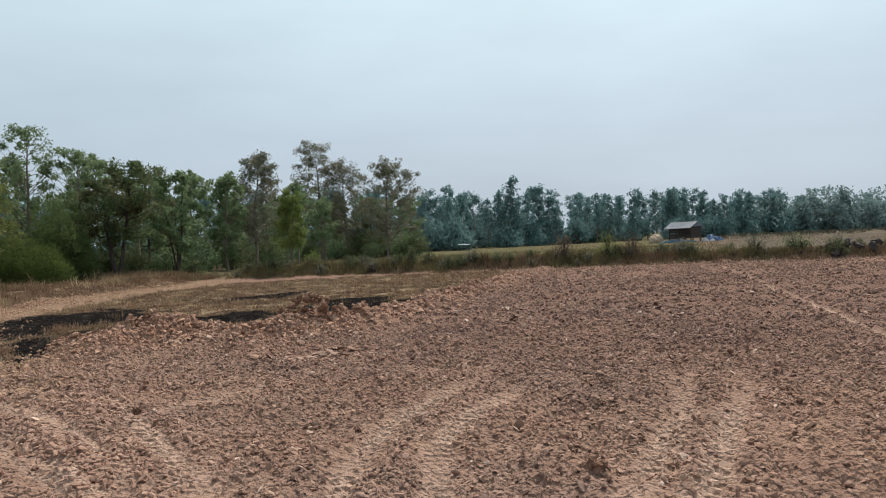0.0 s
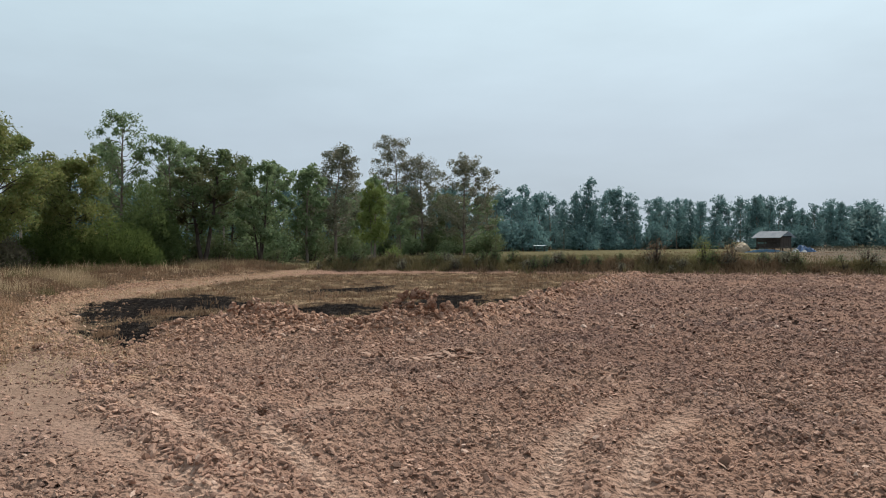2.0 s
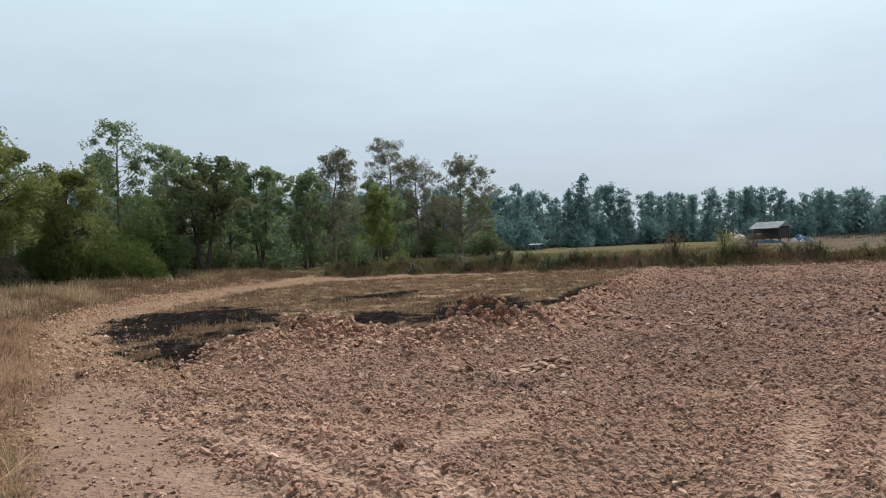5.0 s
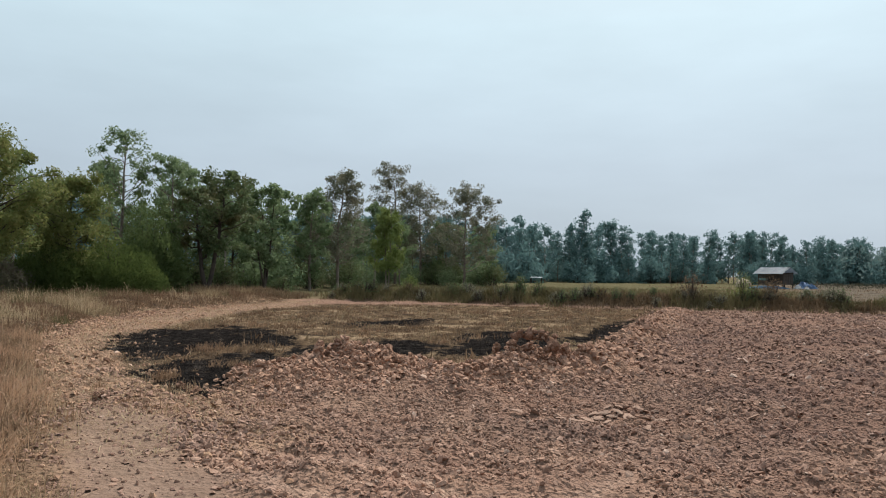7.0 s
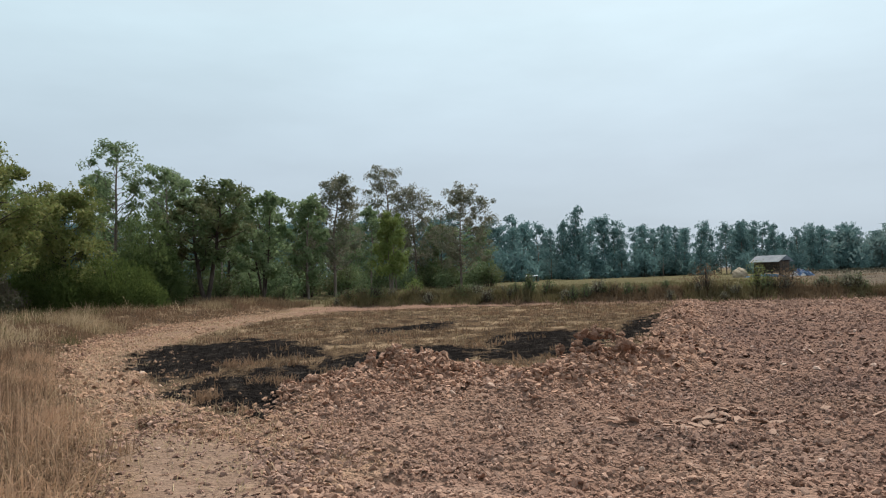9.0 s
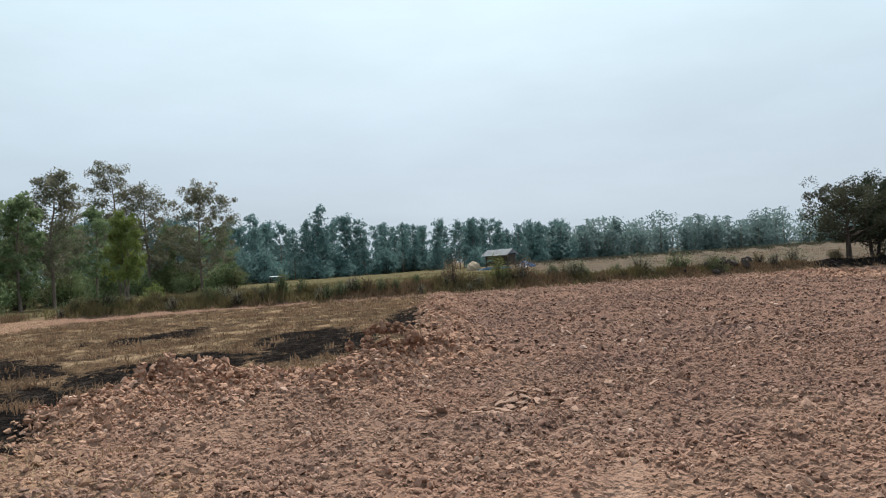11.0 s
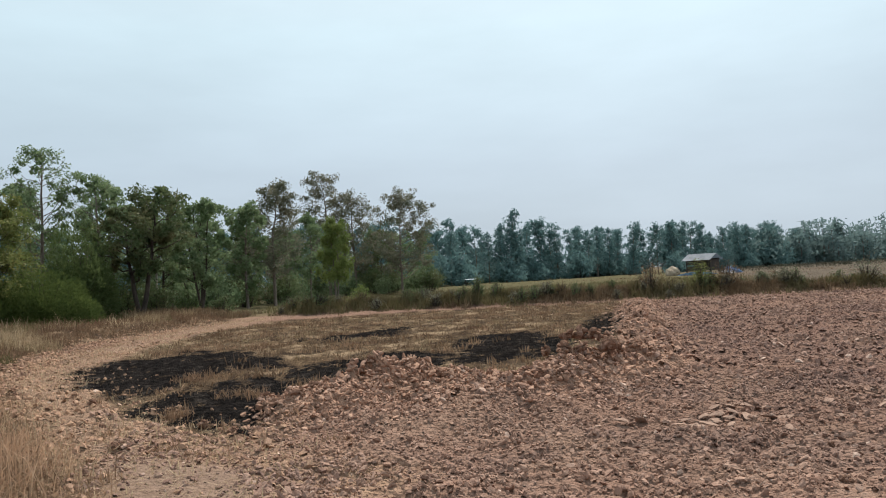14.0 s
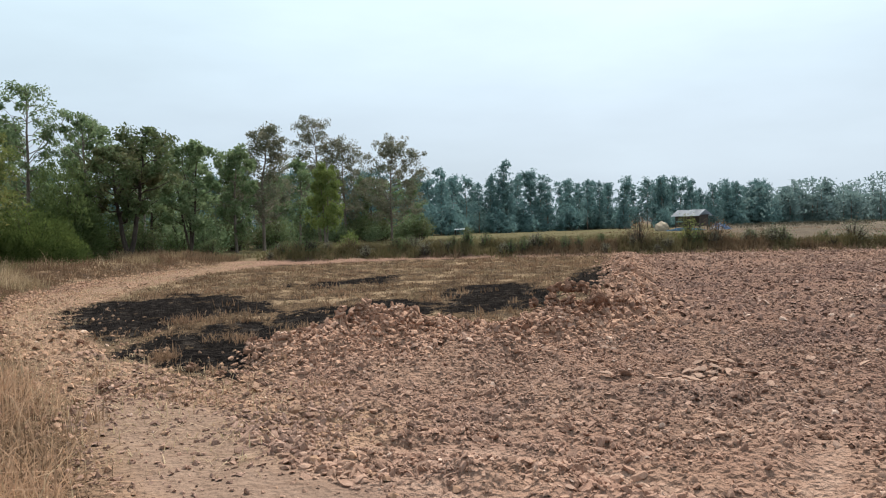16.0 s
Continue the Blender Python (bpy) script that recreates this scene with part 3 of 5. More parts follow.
def build_ground():
    spin = np.radians(np.concatenate([steps((-82, -64, 4, 0.3), (-64, 42, 0.3, 0.3), (42, 62, 0.3, 4)), np.arange(65, 278, 3)]))
    rings = np.concatenate([[0.005], np.geomspace(0.2, 3.36, 70), np.geomspace(3.4, 14, 280), np.geomspace(14.06, 60, 200)[1:], np.geomspace(61, 2600, 60)])
    A, R = np.meshgrid(spin, rings)
    x, y = (-2.6 + R * np.sin(-A)).ravel(), (1.6 + R * np.cos(A)).ravel()
    verts = np.stack([x, y, height(x, y)], 1)
    n, m = len(spin), len(rings)
    i, j = np.meshgrid(np.arange(m - 1), np.arange(n), indexing="ij")
    i, j = i.ravel(), j.ravel()
    k = (j + 1) % n
    faces = np.stack([i * n + j, (i + 1) * n + j, (i + 1) * n + k, i * n + k], 1)
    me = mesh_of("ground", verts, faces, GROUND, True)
    me.polygons.foreach_set("use_smooth", (loose(x, y) < 0.5)[faces[:, 0]])
    burn = np.zeros(len(x))
    for poly in BURNS:
        burn = np.maximum(burn, 0.95 * ease(within(x, y, poly), -0.8, 0.4))
    burn = burn * (1 - ease(heaped(x, y), 0.1, 0.2))
    straw = np.maximum(ease(within(x, y, PATCH), -0.15, 0.25), 0.9 * ease(within(x, y, BANK), -0.4, 0.3))
    straw = np.maximum(straw, np.exp(-((off_line(x, y, BUND)[0] / 1.0) ** 4)))
    path = (1 - ease(off_line(x, y, PATH_LINE)[0] + 0.15 * bumps(x, y, 0.6, 12), 0.25, 0.8)) * (1 - 0.9 * straw) * (0.3 + 0.7 * ease(y, 5.6, 7.8)) * (1 - 0.7 * ease(y, 10.3, 12.0))
    behind = y - np.interp(x, [a for a, _ in BUND], [b for _, b in BUND])
    straw = np.maximum(straw, ease(behind, 0.3, 1.5) * (0.9 - 0.45 * ease(x, 14, 26)))
    meadow = ease(behind, 0.3, 1.5) * (1 - ease(x - 0.32 * y, -2.0, 9.0)) * (1 - ease(-x - 16, 0, 10))
    lane = 1 - ease(off_line(x, y, PATH_LINE[-4:])[0] + 0.3 * bumps(x, y, 0.9, 12), 0.6, 1.3)
    lane = lane * (0.55 + 0.35 * bumps(x, y, 1.3, 24))
    straw, meadow = straw * (1 - 0.8 * lane), meadow * (1 - lane)
    for name, values in (("burn", burn), ("straw", straw), ("path", np.clip(path, 0, 1)), ("meadow", meadow), ("fallow", ease(behind, 0.3, 1.5) * ease(x - 0.32 * y, -2.0, 9.0)), ("dusty", (1 - ease(off_line(x, y, PATH_LINE[5:])[0] + 0.5 * bumps(x, y, 1.1, 17), 0.8, 2.0)) * (1 - ease(within(x, y, PATCH), -0.2, 0.3)) * (1 - 0.5 * ease(y, 20, 34))), ("grove_shade", ease(-x - 5, 0, 4) * ease(y, 45, 50) * (1 - 0.85 * lane)), ("heap", ease(heaped(x, y), 0.04, 0.2)), ("track", np.clip(0.75 * wheels(x, y)[0] + 0.1 * wheels(x, y)[2], 0, 1) * loose(x, y))):
        a = me.attributes.new(name, "FLOAT", "POINT")
        a.data.foreach_set("value", values.astype(np.float32))
    return tagged(new("ground", me), "ploughed reddish brown field with burnt stubble patches", "ground", kind="structure")


build_ground()

# ---- clods ----
def turns(rng, n, tilt):
    """Random turns about z, then a lean of up to tilt radians."""
    a, b, c = rng.uniform(0, 6.283, n), rng.normal(0, tilt, n), rng.normal(0, tilt, n)
    ca, sa, cb, sb, cc, sc = np.cos(a), np.sin(a), np.cos(b), np.sin(b), np.cos(c), np.sin(c)
    o, z = np.ones(n), np.zeros(n)
    rz = np.array([[ca, -sa, z], [sa, ca, z], [z, z, o]]).transpose(2, 0, 1)
    rx = np.array([[o, z, z], [z, cb, -sb], [z, sb, cb]]).transpose(2, 0, 1)
    ry = np.array([[cc, z, sc], [z, o, z], [-sc, z, cc]]).transpose(2, 0, 1)
    return rx @ ry @ rz


ICO = np.array([(0, 0, 1), *[(0.894 * math.cos(a * 1.2566), 0.894 * math.sin(a * 1.2566), 0.447) for a in range(5)], *[(0.894 * math.cos(a * 1.2566 + 0.628), 0.894 * math.sin(a * 1.2566 + 0.628), -0.447) for a in range(5)], (0, 0, -1)])
ICO_FACES = np.array([f for a in range(5) for f in ((0, 1 + a, 1 + (a + 1) % 5), (1 + a, 6 + a, 1 + (a + 1) % 5), (6 + a, 6 + (a + 1) % 5, 1 + (a + 1) % 5), (11, 6 + (a + 1) % 5, 6 + a))])


def clods(name, rng, x, y, size, label, tilt=0.3, flat=0.6, material=None, sink=0.2):
    """Broken pieces of soil: uneven twenty-sided lumps, flattened and cut off on top, each leaning its own way."""
    n = len(x)
    v = ICO[None] * rng.uniform(0.62, 1.18, (n, 12, 1))
    v[:, :, 2] = np.clip(v[:, :, 2], -0.8, rng.uniform(0.35, 0.9, (n, 1)))
    v *= np.stack([rng.uniform(0.95, 1.6, n), rng.uniform(0.65, 1.0, n), flat * rng.uniform(0.5, 1.4, n)], 1)[:, None]
    v = np.einsum("nij,nkj->nki", turns(rng, n, tilt), v * size[:, None, None])
    v += np.stack([x, y, height(x, y) + size * flat * sink], 1)[:, None]
    f = (ICO_FACES[None] + 12 * np.arange(n)[:, None, None]).reshape(-1, 3)
    return tagged(new(name, mesh_of(name, v.reshape(-1, 3), f, material or CLOD)), label, "soil clods", kind="stuff")


def crumbs(name, rng, x, y, size, label, tilt=0.3, flat=0.7, material=None):
    """Small crumbs of soil: low six-sided lumps, rounded over to a small three-sided top, sunk a little into the ground."""
    n = len(x)
    turn = (np.arange(6) + rng.uniform(-0.3, 0.3, (n, 6))) * 1.0472
    r = rng.uniform(0.8, 1.2, (n, 6))
    rim = np.stack([np.cos(turn) * r * 1.25, np.sin(turn) * r * 0.85, rng.uniform(-0.5, -0.1, (n, 6))], 2)
    turn = (np.arange(3) + rng.uniform(-0.25, 0.25, (n, 3))) * 2.0944
    r = rng.uniform(0.45, 0.85, (n, 3))
    top = np.stack([np.cos(turn) * r * 1.25, np.sin(turn) * r * 0.85, rng.uniform(0.35, 1.0, (n, 3))], 2)
    v = np.concatenate([rim, top], 1)
    v[:, :, 2] *= flat * rng.uniform(0.6, 1.4, (n, 1))
    v = np.einsum("nij,nkj->nki", turns(rng, n, tilt), v * size[:, None, None])
    v += np.stack([x, y, height(x, y) + size * 0.25], 1)[:, None]
    shape = np.array([(0, 1, 6), (1, 2, 7), (1, 7, 6), (2, 3, 7), (3, 4, 8), (3, 8, 7), (4, 5, 8), (5, 0, 6), (5, 6, 8), (6, 7, 8)])
    f = (shape[None] + 9 * np.arange(n)[:, None, None]).reshape(-1, 3)
    return tagged(new(name, mesh_of(name, v.reshape(-1, 3), f, material or CLOD)), label, "soil clods", kind="stuff")


def scatter(rng, n, x0, x1, y0, y1, chance):
    x, y = rng.uniform(x0, x1, n), rng.uniform(y0, y1, n)
    keep = rng.uniform(0, 1, n) < chance(x, y)
    return x[keep], y[keep]


def field_chance(x, y):
    patchy = 0.66 + 0.5 * bumps(x, y, 0.5, 21) + 0.35 * bumps(x, y, 1.9, 22)
    deep, side, crushed, _ = wheels(x, y)
    return np.clip(patchy, 0.2, 1) * loose(x, y) * (1 - ease(deep, 0.0, 0.35)) * (1 - 0.6 * crushed * (1 - side))


def along(rng, n, line, spread):
    """Random places along a polyline, scattered to both sides."""
    p = np.array(line)
    seg = np.hypot(*np.diff(p, axis=0).T)
    run = np.concatenate([[0], np.cumsum(seg)])
    t = rng.uniform(0, run[-1], n)
    return np.interp(t, run, p[:, 0]) + rng.normal(0, spread, n), np.interp(t, run, p[:, 1]) + rng.normal(0, spread, n)


def build_clods():
    rng = np.random.default_rng(11)
    dry = "broken clods and flakes of dry reddish soil"
    x, y = scatter(rng, 34000, -6.5, 5, 3.8, 9, field_chance)
    crumbs("field_clods", rng, x, y, 0.006 + 0.017 * rng.power(0.5, len(x)), "small crumbs of dry reddish soil", 0.5, 0.9)
    x, y = scatter(rng, 15000, -6.5, 5, 3.8, 9, field_chance)
    clods("field_clods", rng, x, y, 0.012 + 0.025 * rng.power(0.4, len(x)), dry, 0.55, 0.55, None, 0.5)
    x, y = scatter(rng, 32000, -8, 7.5, 8.5, 13.5, field_chance)
    crumbs("field_clods", rng, x, y, 0.009 + 0.02 * rng.power(0.5, len(x)), "small crumbs of dry reddish soil", 0.5, 0.9)
    x, y = scatter(rng, 16000, -8, 7.5, 8.5, 13.5, field_chance)
    clods("field_clods", rng, x, y, 0.014 + 0.031 * rng.power(0.4, len(x)), dry, 0.55, 0.55, None, 0.5)
    x, y = scatter(rng, 38000, -9, 16, 13, 25, field_chance)
    crumbs("field_clods", rng, x, y, 0.016 + 0.043 * rng.power(0.4, len(x)), dry, 0.6, 0.85)
    x, y = scatter(rng, 18000, 1, 24, 23, 36, field_chance)
    crumbs("field_clods", rng, x, y, 0.024 + 0.05 * rng.power(0.45, len(x)), "clods over the far ploughed field", 0.4, 1.0)
    x, y = scatter(rng, 6000, -8, 6, -4, 4.2, field_chance)
    crumbs("field_clods", rng, x, y, 0.014 + 0.038 * rng.power(0.5, len(x)), dry, 0.35, 0.9)
    x, y = np.concatenate([along(rng, 900, line, 0.30) for _, line in TRACKS], axis=1)
    keep = rng.uniform(0, 1, len(x)) < wheels(x, y)[1] * loose(x, y)
    x, y = x[keep], y[keep]
    clods("field_clods", rng, x, y, 0.012 + 0.026 * rng.power(0.45, len(x)), "clods pushed up beside the wheel tracks", 0.5, 0.6)
    x, y = np.concatenate([along(rng, 420, line, 0.12) for line in FURROWS], axis=1)
    clods("field_clods", rng, x, y, 0.014 + 0.036 * rng.power(0.5, len(x)), "dark turned clods in a row beside the path", 0.6, 0.6)
    x, y = along(rng, 5200, MOUND, 0.5)
    y = y - np.abs(rng.normal(0, 0.35, len(x)))
    keep = within(x, y, PATCH) < 0.25
    x, y = x[keep], y[keep]
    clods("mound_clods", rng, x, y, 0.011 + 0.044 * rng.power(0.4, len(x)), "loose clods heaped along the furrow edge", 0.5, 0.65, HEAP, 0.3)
    x, y = along(rng, 900, MOUND, 0.4)
    y = y - np.abs(rng.normal(0, 0.3, len(x)))
    keep = within(x, y, PATCH) < 0.15
    x, y = x[keep], y[keep]
    clods("mound_clods", rng, x, y, 0.02 + 0.05 * rng.power(0.5, len(x)), "darker clods among the heaped soil", 0.5, 0.7, DARK_CLOD, 0.35)
    x, y = along(rng, 3600, RIDGE, 0.4)
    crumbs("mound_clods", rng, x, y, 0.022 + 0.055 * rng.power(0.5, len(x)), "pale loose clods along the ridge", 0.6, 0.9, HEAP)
    x, y = along(rng, 2600, FIELD_END, 0.6)
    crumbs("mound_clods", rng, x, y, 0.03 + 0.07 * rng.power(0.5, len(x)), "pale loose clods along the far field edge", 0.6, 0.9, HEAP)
    x, y = scatter(rng, 5000, -9, -3, 4.5, 13, lambda x, y: 0.5 * (1 - ease(off_line(x, y, PATH_LINE)[0], 0.4, 1.1)))
    crumbs("path_crumbs", rng, x, y, 0.008 + 0.016 * rng.power(0.5, len(x)), "small crumbs on the trodden path")
    x, y = scatter(rng, 16000, -14, -5.5, 8.5, 32, lambda x, y: (1 - ease(off_line(x, y, PATH_LINE[6:])[0], 0.9, 2.2)) * (1 - ease(within(x, y, PATCH), -0.1, 0.2)) * (1 - burnt(x, y)) * np.clip(0.45 + 0.8 * bumps(x, y, 0.7, 23), 0.05, 1))
    crumbs("path_crumbs", rng, x, y, 0.012 + 0.04 * rng.power(0.4, len(x)), "crumbs of dusty soil beside the stubble", 0.5, 0.9, VERGE)
    x, y = along(rng, 8000, GRASS_EDGE[3:-1], 0.75)
    keep = rng.uniform(0, 1, len(x)) < 0.02 + 0.98 * ease(off_line(x + 0.3, y, PATH_LINE)[0], 0.45, 0.9)
    x, y = x[keep], y[keep]
    crumbs("verge_clods", rng, x + 0.3, y, 0.010 + 0.036 * rng.power(0.4, len(x)), "clods along the dry grass verge", 0.5, 0.9, VERGE)
    x, y = along(rng, 1500, GRASS_EDGE[5:-3], 0.5)
    keep = off_line(x + 0.55, y, PATH_LINE)[0] > 0.7
    x, y = x[keep], y[keep]
    clods("verge_clods", rng, x + 0.55, y, 0.018 + 0.04 * rng.power(0.5, len(x)), "dark lumps of soil along the verge", 0.5, 0.65, DARK_CLOD, 0.4)


build_clods()


def lump_mesh(rng, flat, fine=2, material=None):
    """An angular piece of broken soil: a ball cut by many planes, with small crumbs left on its faces."""
    bm = bmesh.new()
    bmesh.ops.create_icosphere(bm, subdivisions=fine, radius=1.0)
    a, b = rng.uniform(0, 50), rng.uniform(0, 50)
    cuts = [(Vector(rng.normal(0, 1, 3)).normalized(), rng.uniform(0.42, 0.78)) for _ in range(13)]
    for v in bm.verts:
        p = v.co.copy()
        for c, keep in cuts:
            d = p.dot(c)
            if d > keep:
                p -= c * (d - keep)
        p *= 1.25 + 0.28 * noise.noise(p * 2.1 + Vector((a, b, 0))) + 0.22 * noise.noise(p * 4.5 + Vector((b, a, 3)))
        v.co = Vector((p.x * 1.2, p.y * 0.9, p.z * flat))
    me = bpy.data.meshes.new("soil_clod")
    bm.to_mesh(me)
    bm.free()
    me.materials.append(material or CLOD)
    return me


def crumbly_mesh(rng, material, count=20):
    """A clod that is breaking up: uneven angular pieces of soil stuck together, with gaps between them."""
    d = rng.normal(0, 1, (count, 3))
    d = d / np.linalg.norm(d, axis=1)[:, None] * rng.uniform(0.25, 0.85, (count, 1)) * np.array([1.1, 0.9, 0.75])
    v = ICO[None] * rng.uniform(0.6, 1.2, (count, 12, 1)) * rng.uniform(0.24, 0.52, (count, 1, 1)) * np.array([1.2, 0.95, 0.7])
    v = np.einsum("nij,nkj->nki", turns(rng, count, 0.7), v) + d[:, None]
    f = (ICO_FACES[None] + 12 * np.arange(count)[:, None, None]).reshape(-1, 3)
    return mesh_of("soil_clod", v.reshape(-1, 3), f, material)


def build_lumps():
    rng = np.random.default_rng(5)
    lumps = [lump_mesh(rng, f, 2, LUMP) for f in (0.7, 0.8, 0.6, 0.75, 0.55, 0.65)]
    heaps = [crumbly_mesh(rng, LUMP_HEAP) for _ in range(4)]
    dark_soil = [crumbly_mesh(rng, LUMP_DARK) for _ in range(4)]
    chips = [crumbly_mesh(rng, LUMP_DARK, 14) for _ in range(3)]
    slabs = [lump_mesh(rng, f, 2, CRUST) for f in (0.2, 0.26, 0.17)]

    def lay(me, x, y, s, lean, label, group, sink=0.25):
        ob = new("soil_clod", me)
        ob.matrix_world = pose(x, y, at(x, y) + s * sink, rng.normal(0, lean), rng.normal(0, lean), rng.uniform(0, 360)) @ Matrix.Scale(s, 4)
        tagged(ob, label, "soil clod", group)

    for i in range(95):
        k = rng.uniform(0.2, len(MOUND) - 1.01)
        (ax, ay), (bx, by) = MOUND[int(k)], MOUND[int(k) + 1]
        f = k - int(k)
        near = abs(rng.normal(0, 0.38))
        dark = i % 3 == 0
        lay(dark_soil[i % 4] if dark else heaps[i % 4], ax + (bx - ax) * f + rng.normal(0, 0.2), ay + (by - ay) * f - near + 0.15, 0.035 + 0.065 * rng.power(0.45), 35, "dark clod on the furrow mound" if dark else "dry reddish clod on the furrow mound", "clods on the mound", 0.35)
    # Crest clods all in the darkest tone, which paints in their shadowed sides.
    for k, (dx, dy, dz, s) in enumerate(((-0.27, 0.0, -0.02, 0.135), (-0.17, 0.2, 0.13, 0.115), (0.02, 0.22, 0.16, 0.12), (0.20, 0.16, 0.14, 0.125), (0.33, -0.05, 0.0, 0.16), (-0.02, -0.02, 0.0, 0.10), (0.14, -0.2, -0.12, 0.075), (-0.14, -0.26, -0.14, 0.065), (-0.5, 0.12, -0.04, 0.1), (0.56, 0.10, -0.06, 0.09), (0.4, 0.2, 0.1, 0.09), (0.05, 0.3, 0.22, 0.08))):
        x, y, s = -2.58 + dx, 14.1 + dy, 1.12 * s
        ob = new("soil_clod", chips[k % 3])
        ob.matrix_world = pose(x, y, at(-2.58, 14.2) + 0.13 + dz, rng.normal(0, 35), rng.normal(0, 35), rng.uniform(0, 360)) @ Matrix.Scale(s, 4)
        tagged(ob, "large dark upturned clod on the mound crest", "soil clod", "big clods")
    for i in range(46):
        k = rng.uniform(0, len(RIDGE) - 1.01)
        (ax, ay), (bx, by) = RIDGE[int(k)], RIDGE[int(k) + 1]
        f = k - int(k)
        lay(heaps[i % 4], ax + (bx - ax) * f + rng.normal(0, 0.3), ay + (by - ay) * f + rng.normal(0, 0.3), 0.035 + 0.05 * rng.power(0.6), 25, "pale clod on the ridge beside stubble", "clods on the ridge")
    for i in range(34):
        lay(slabs[i % 3], -2.0 + rng.normal(0, 0.55), 11.3 + rng.normal(0, 0.32), rng.uniform(0.045, 0.09), 12, "flat pale slab of crusted soil", "soil slabs", 0.5)
    for i in range(90):
        x, y = rng.uniform(-6.0, 5.5), rng.uniform(4.2, 14)
        pale = i % 3 == 0
        lay(slabs[i % 3] if pale else (lumps[i % 6] if i % 3 == 1 else dark_soil[i % 4]), x, y, 0.02 + 0.035 * rng.power(0.5), 25, "pale flake of crusted soil in the ploughed field" if pale else "single larger clod lying in the ploughed field", "field clods")
    for x, y, s in ((-9.4, 14.5, 0.2), (-7.95, 11.5, 0.17), (-7.4, 12.6, 0.2), (-6.9, 11.9, 0.16), (-3.15, 7.5, 0.14), (0.9, 4.75, 0.2), (-2.1, 8.8, 0.11), (3.6, 9.3, 0.12), (-8.5, 12.6, 0.12)):
        lay(dark_soil[int(s * 100) % 4], x, y, s * 0.42, 20, "dark upturned clod with dead roots", "dark clods", 0.45)


build_lumps()

# ---- grass ----


def blades(name, rng, x, y, tall, per, wide, lean, material, label, spread=0.06, category="dry grass", base=None):
    """Tufts of tapered, bent blades: per blades round each place."""
    n = len(x) * per
    bx, by = np.repeat(x, per) + rng.normal(0, spread, n), np.repeat(y, per) + rng.normal(0, spread, n)
    z = (height(bx, by) if base is None else np.repeat(base, per)) - 0.01
    h = np.repeat(tall, per) * rng.uniform(0.55, 1.15, n)
    az, tip = rng.uniform(0, 6.283, n), np.abs(rng.normal(0, lean, n))
    dx, dy = np.cos(az) * tip * h, np.sin(az) * tip * h
    face = rng.uniform(0, 6.283, n)
    w = wide * rng.uniform(0.6, 1.4, n)
    wx, wy = np.cos(face) * w, np.sin(face) * w
    p = np.stack([
        np.stack([bx - wx, by - wy, z], 1), np.stack([bx + wx, by + wy, z], 1),
        np.stack([bx + dx * 0.35 + wx * 0.7, by + dy * 0.35 + wy * 0.7, z + h * (0.55 - 0.12 * np.minimum(tip, 1.9))], 1), np.stack([bx + dx * 0.35 - wx * 0.7, by + dy * 0.35 - wy * 0.7, z + h * (0.55 - 0.12 * np.minimum(tip, 1.9))], 1),
        np.stack([bx + dx, by + dy, z + h * (1 - 0.45 * np.minimum(tip, 1.9))], 1)], 1).reshape(-1, 3)
    i = 5 * np.arange(n)[:, None]
    f = np.concatenate([i + np.array([[0, 1, 2]]), i + np.array([[0, 2, 3]]), i + np.array([[3, 2, 4]])])
    return tagged(new(name, mesh_of(name, p, f, material)), label, category, kind="stuff")


def behind_bund(x, y):
    return y - np.interp(x, [a for a, _ in BUND], [b for _, b in BUND])


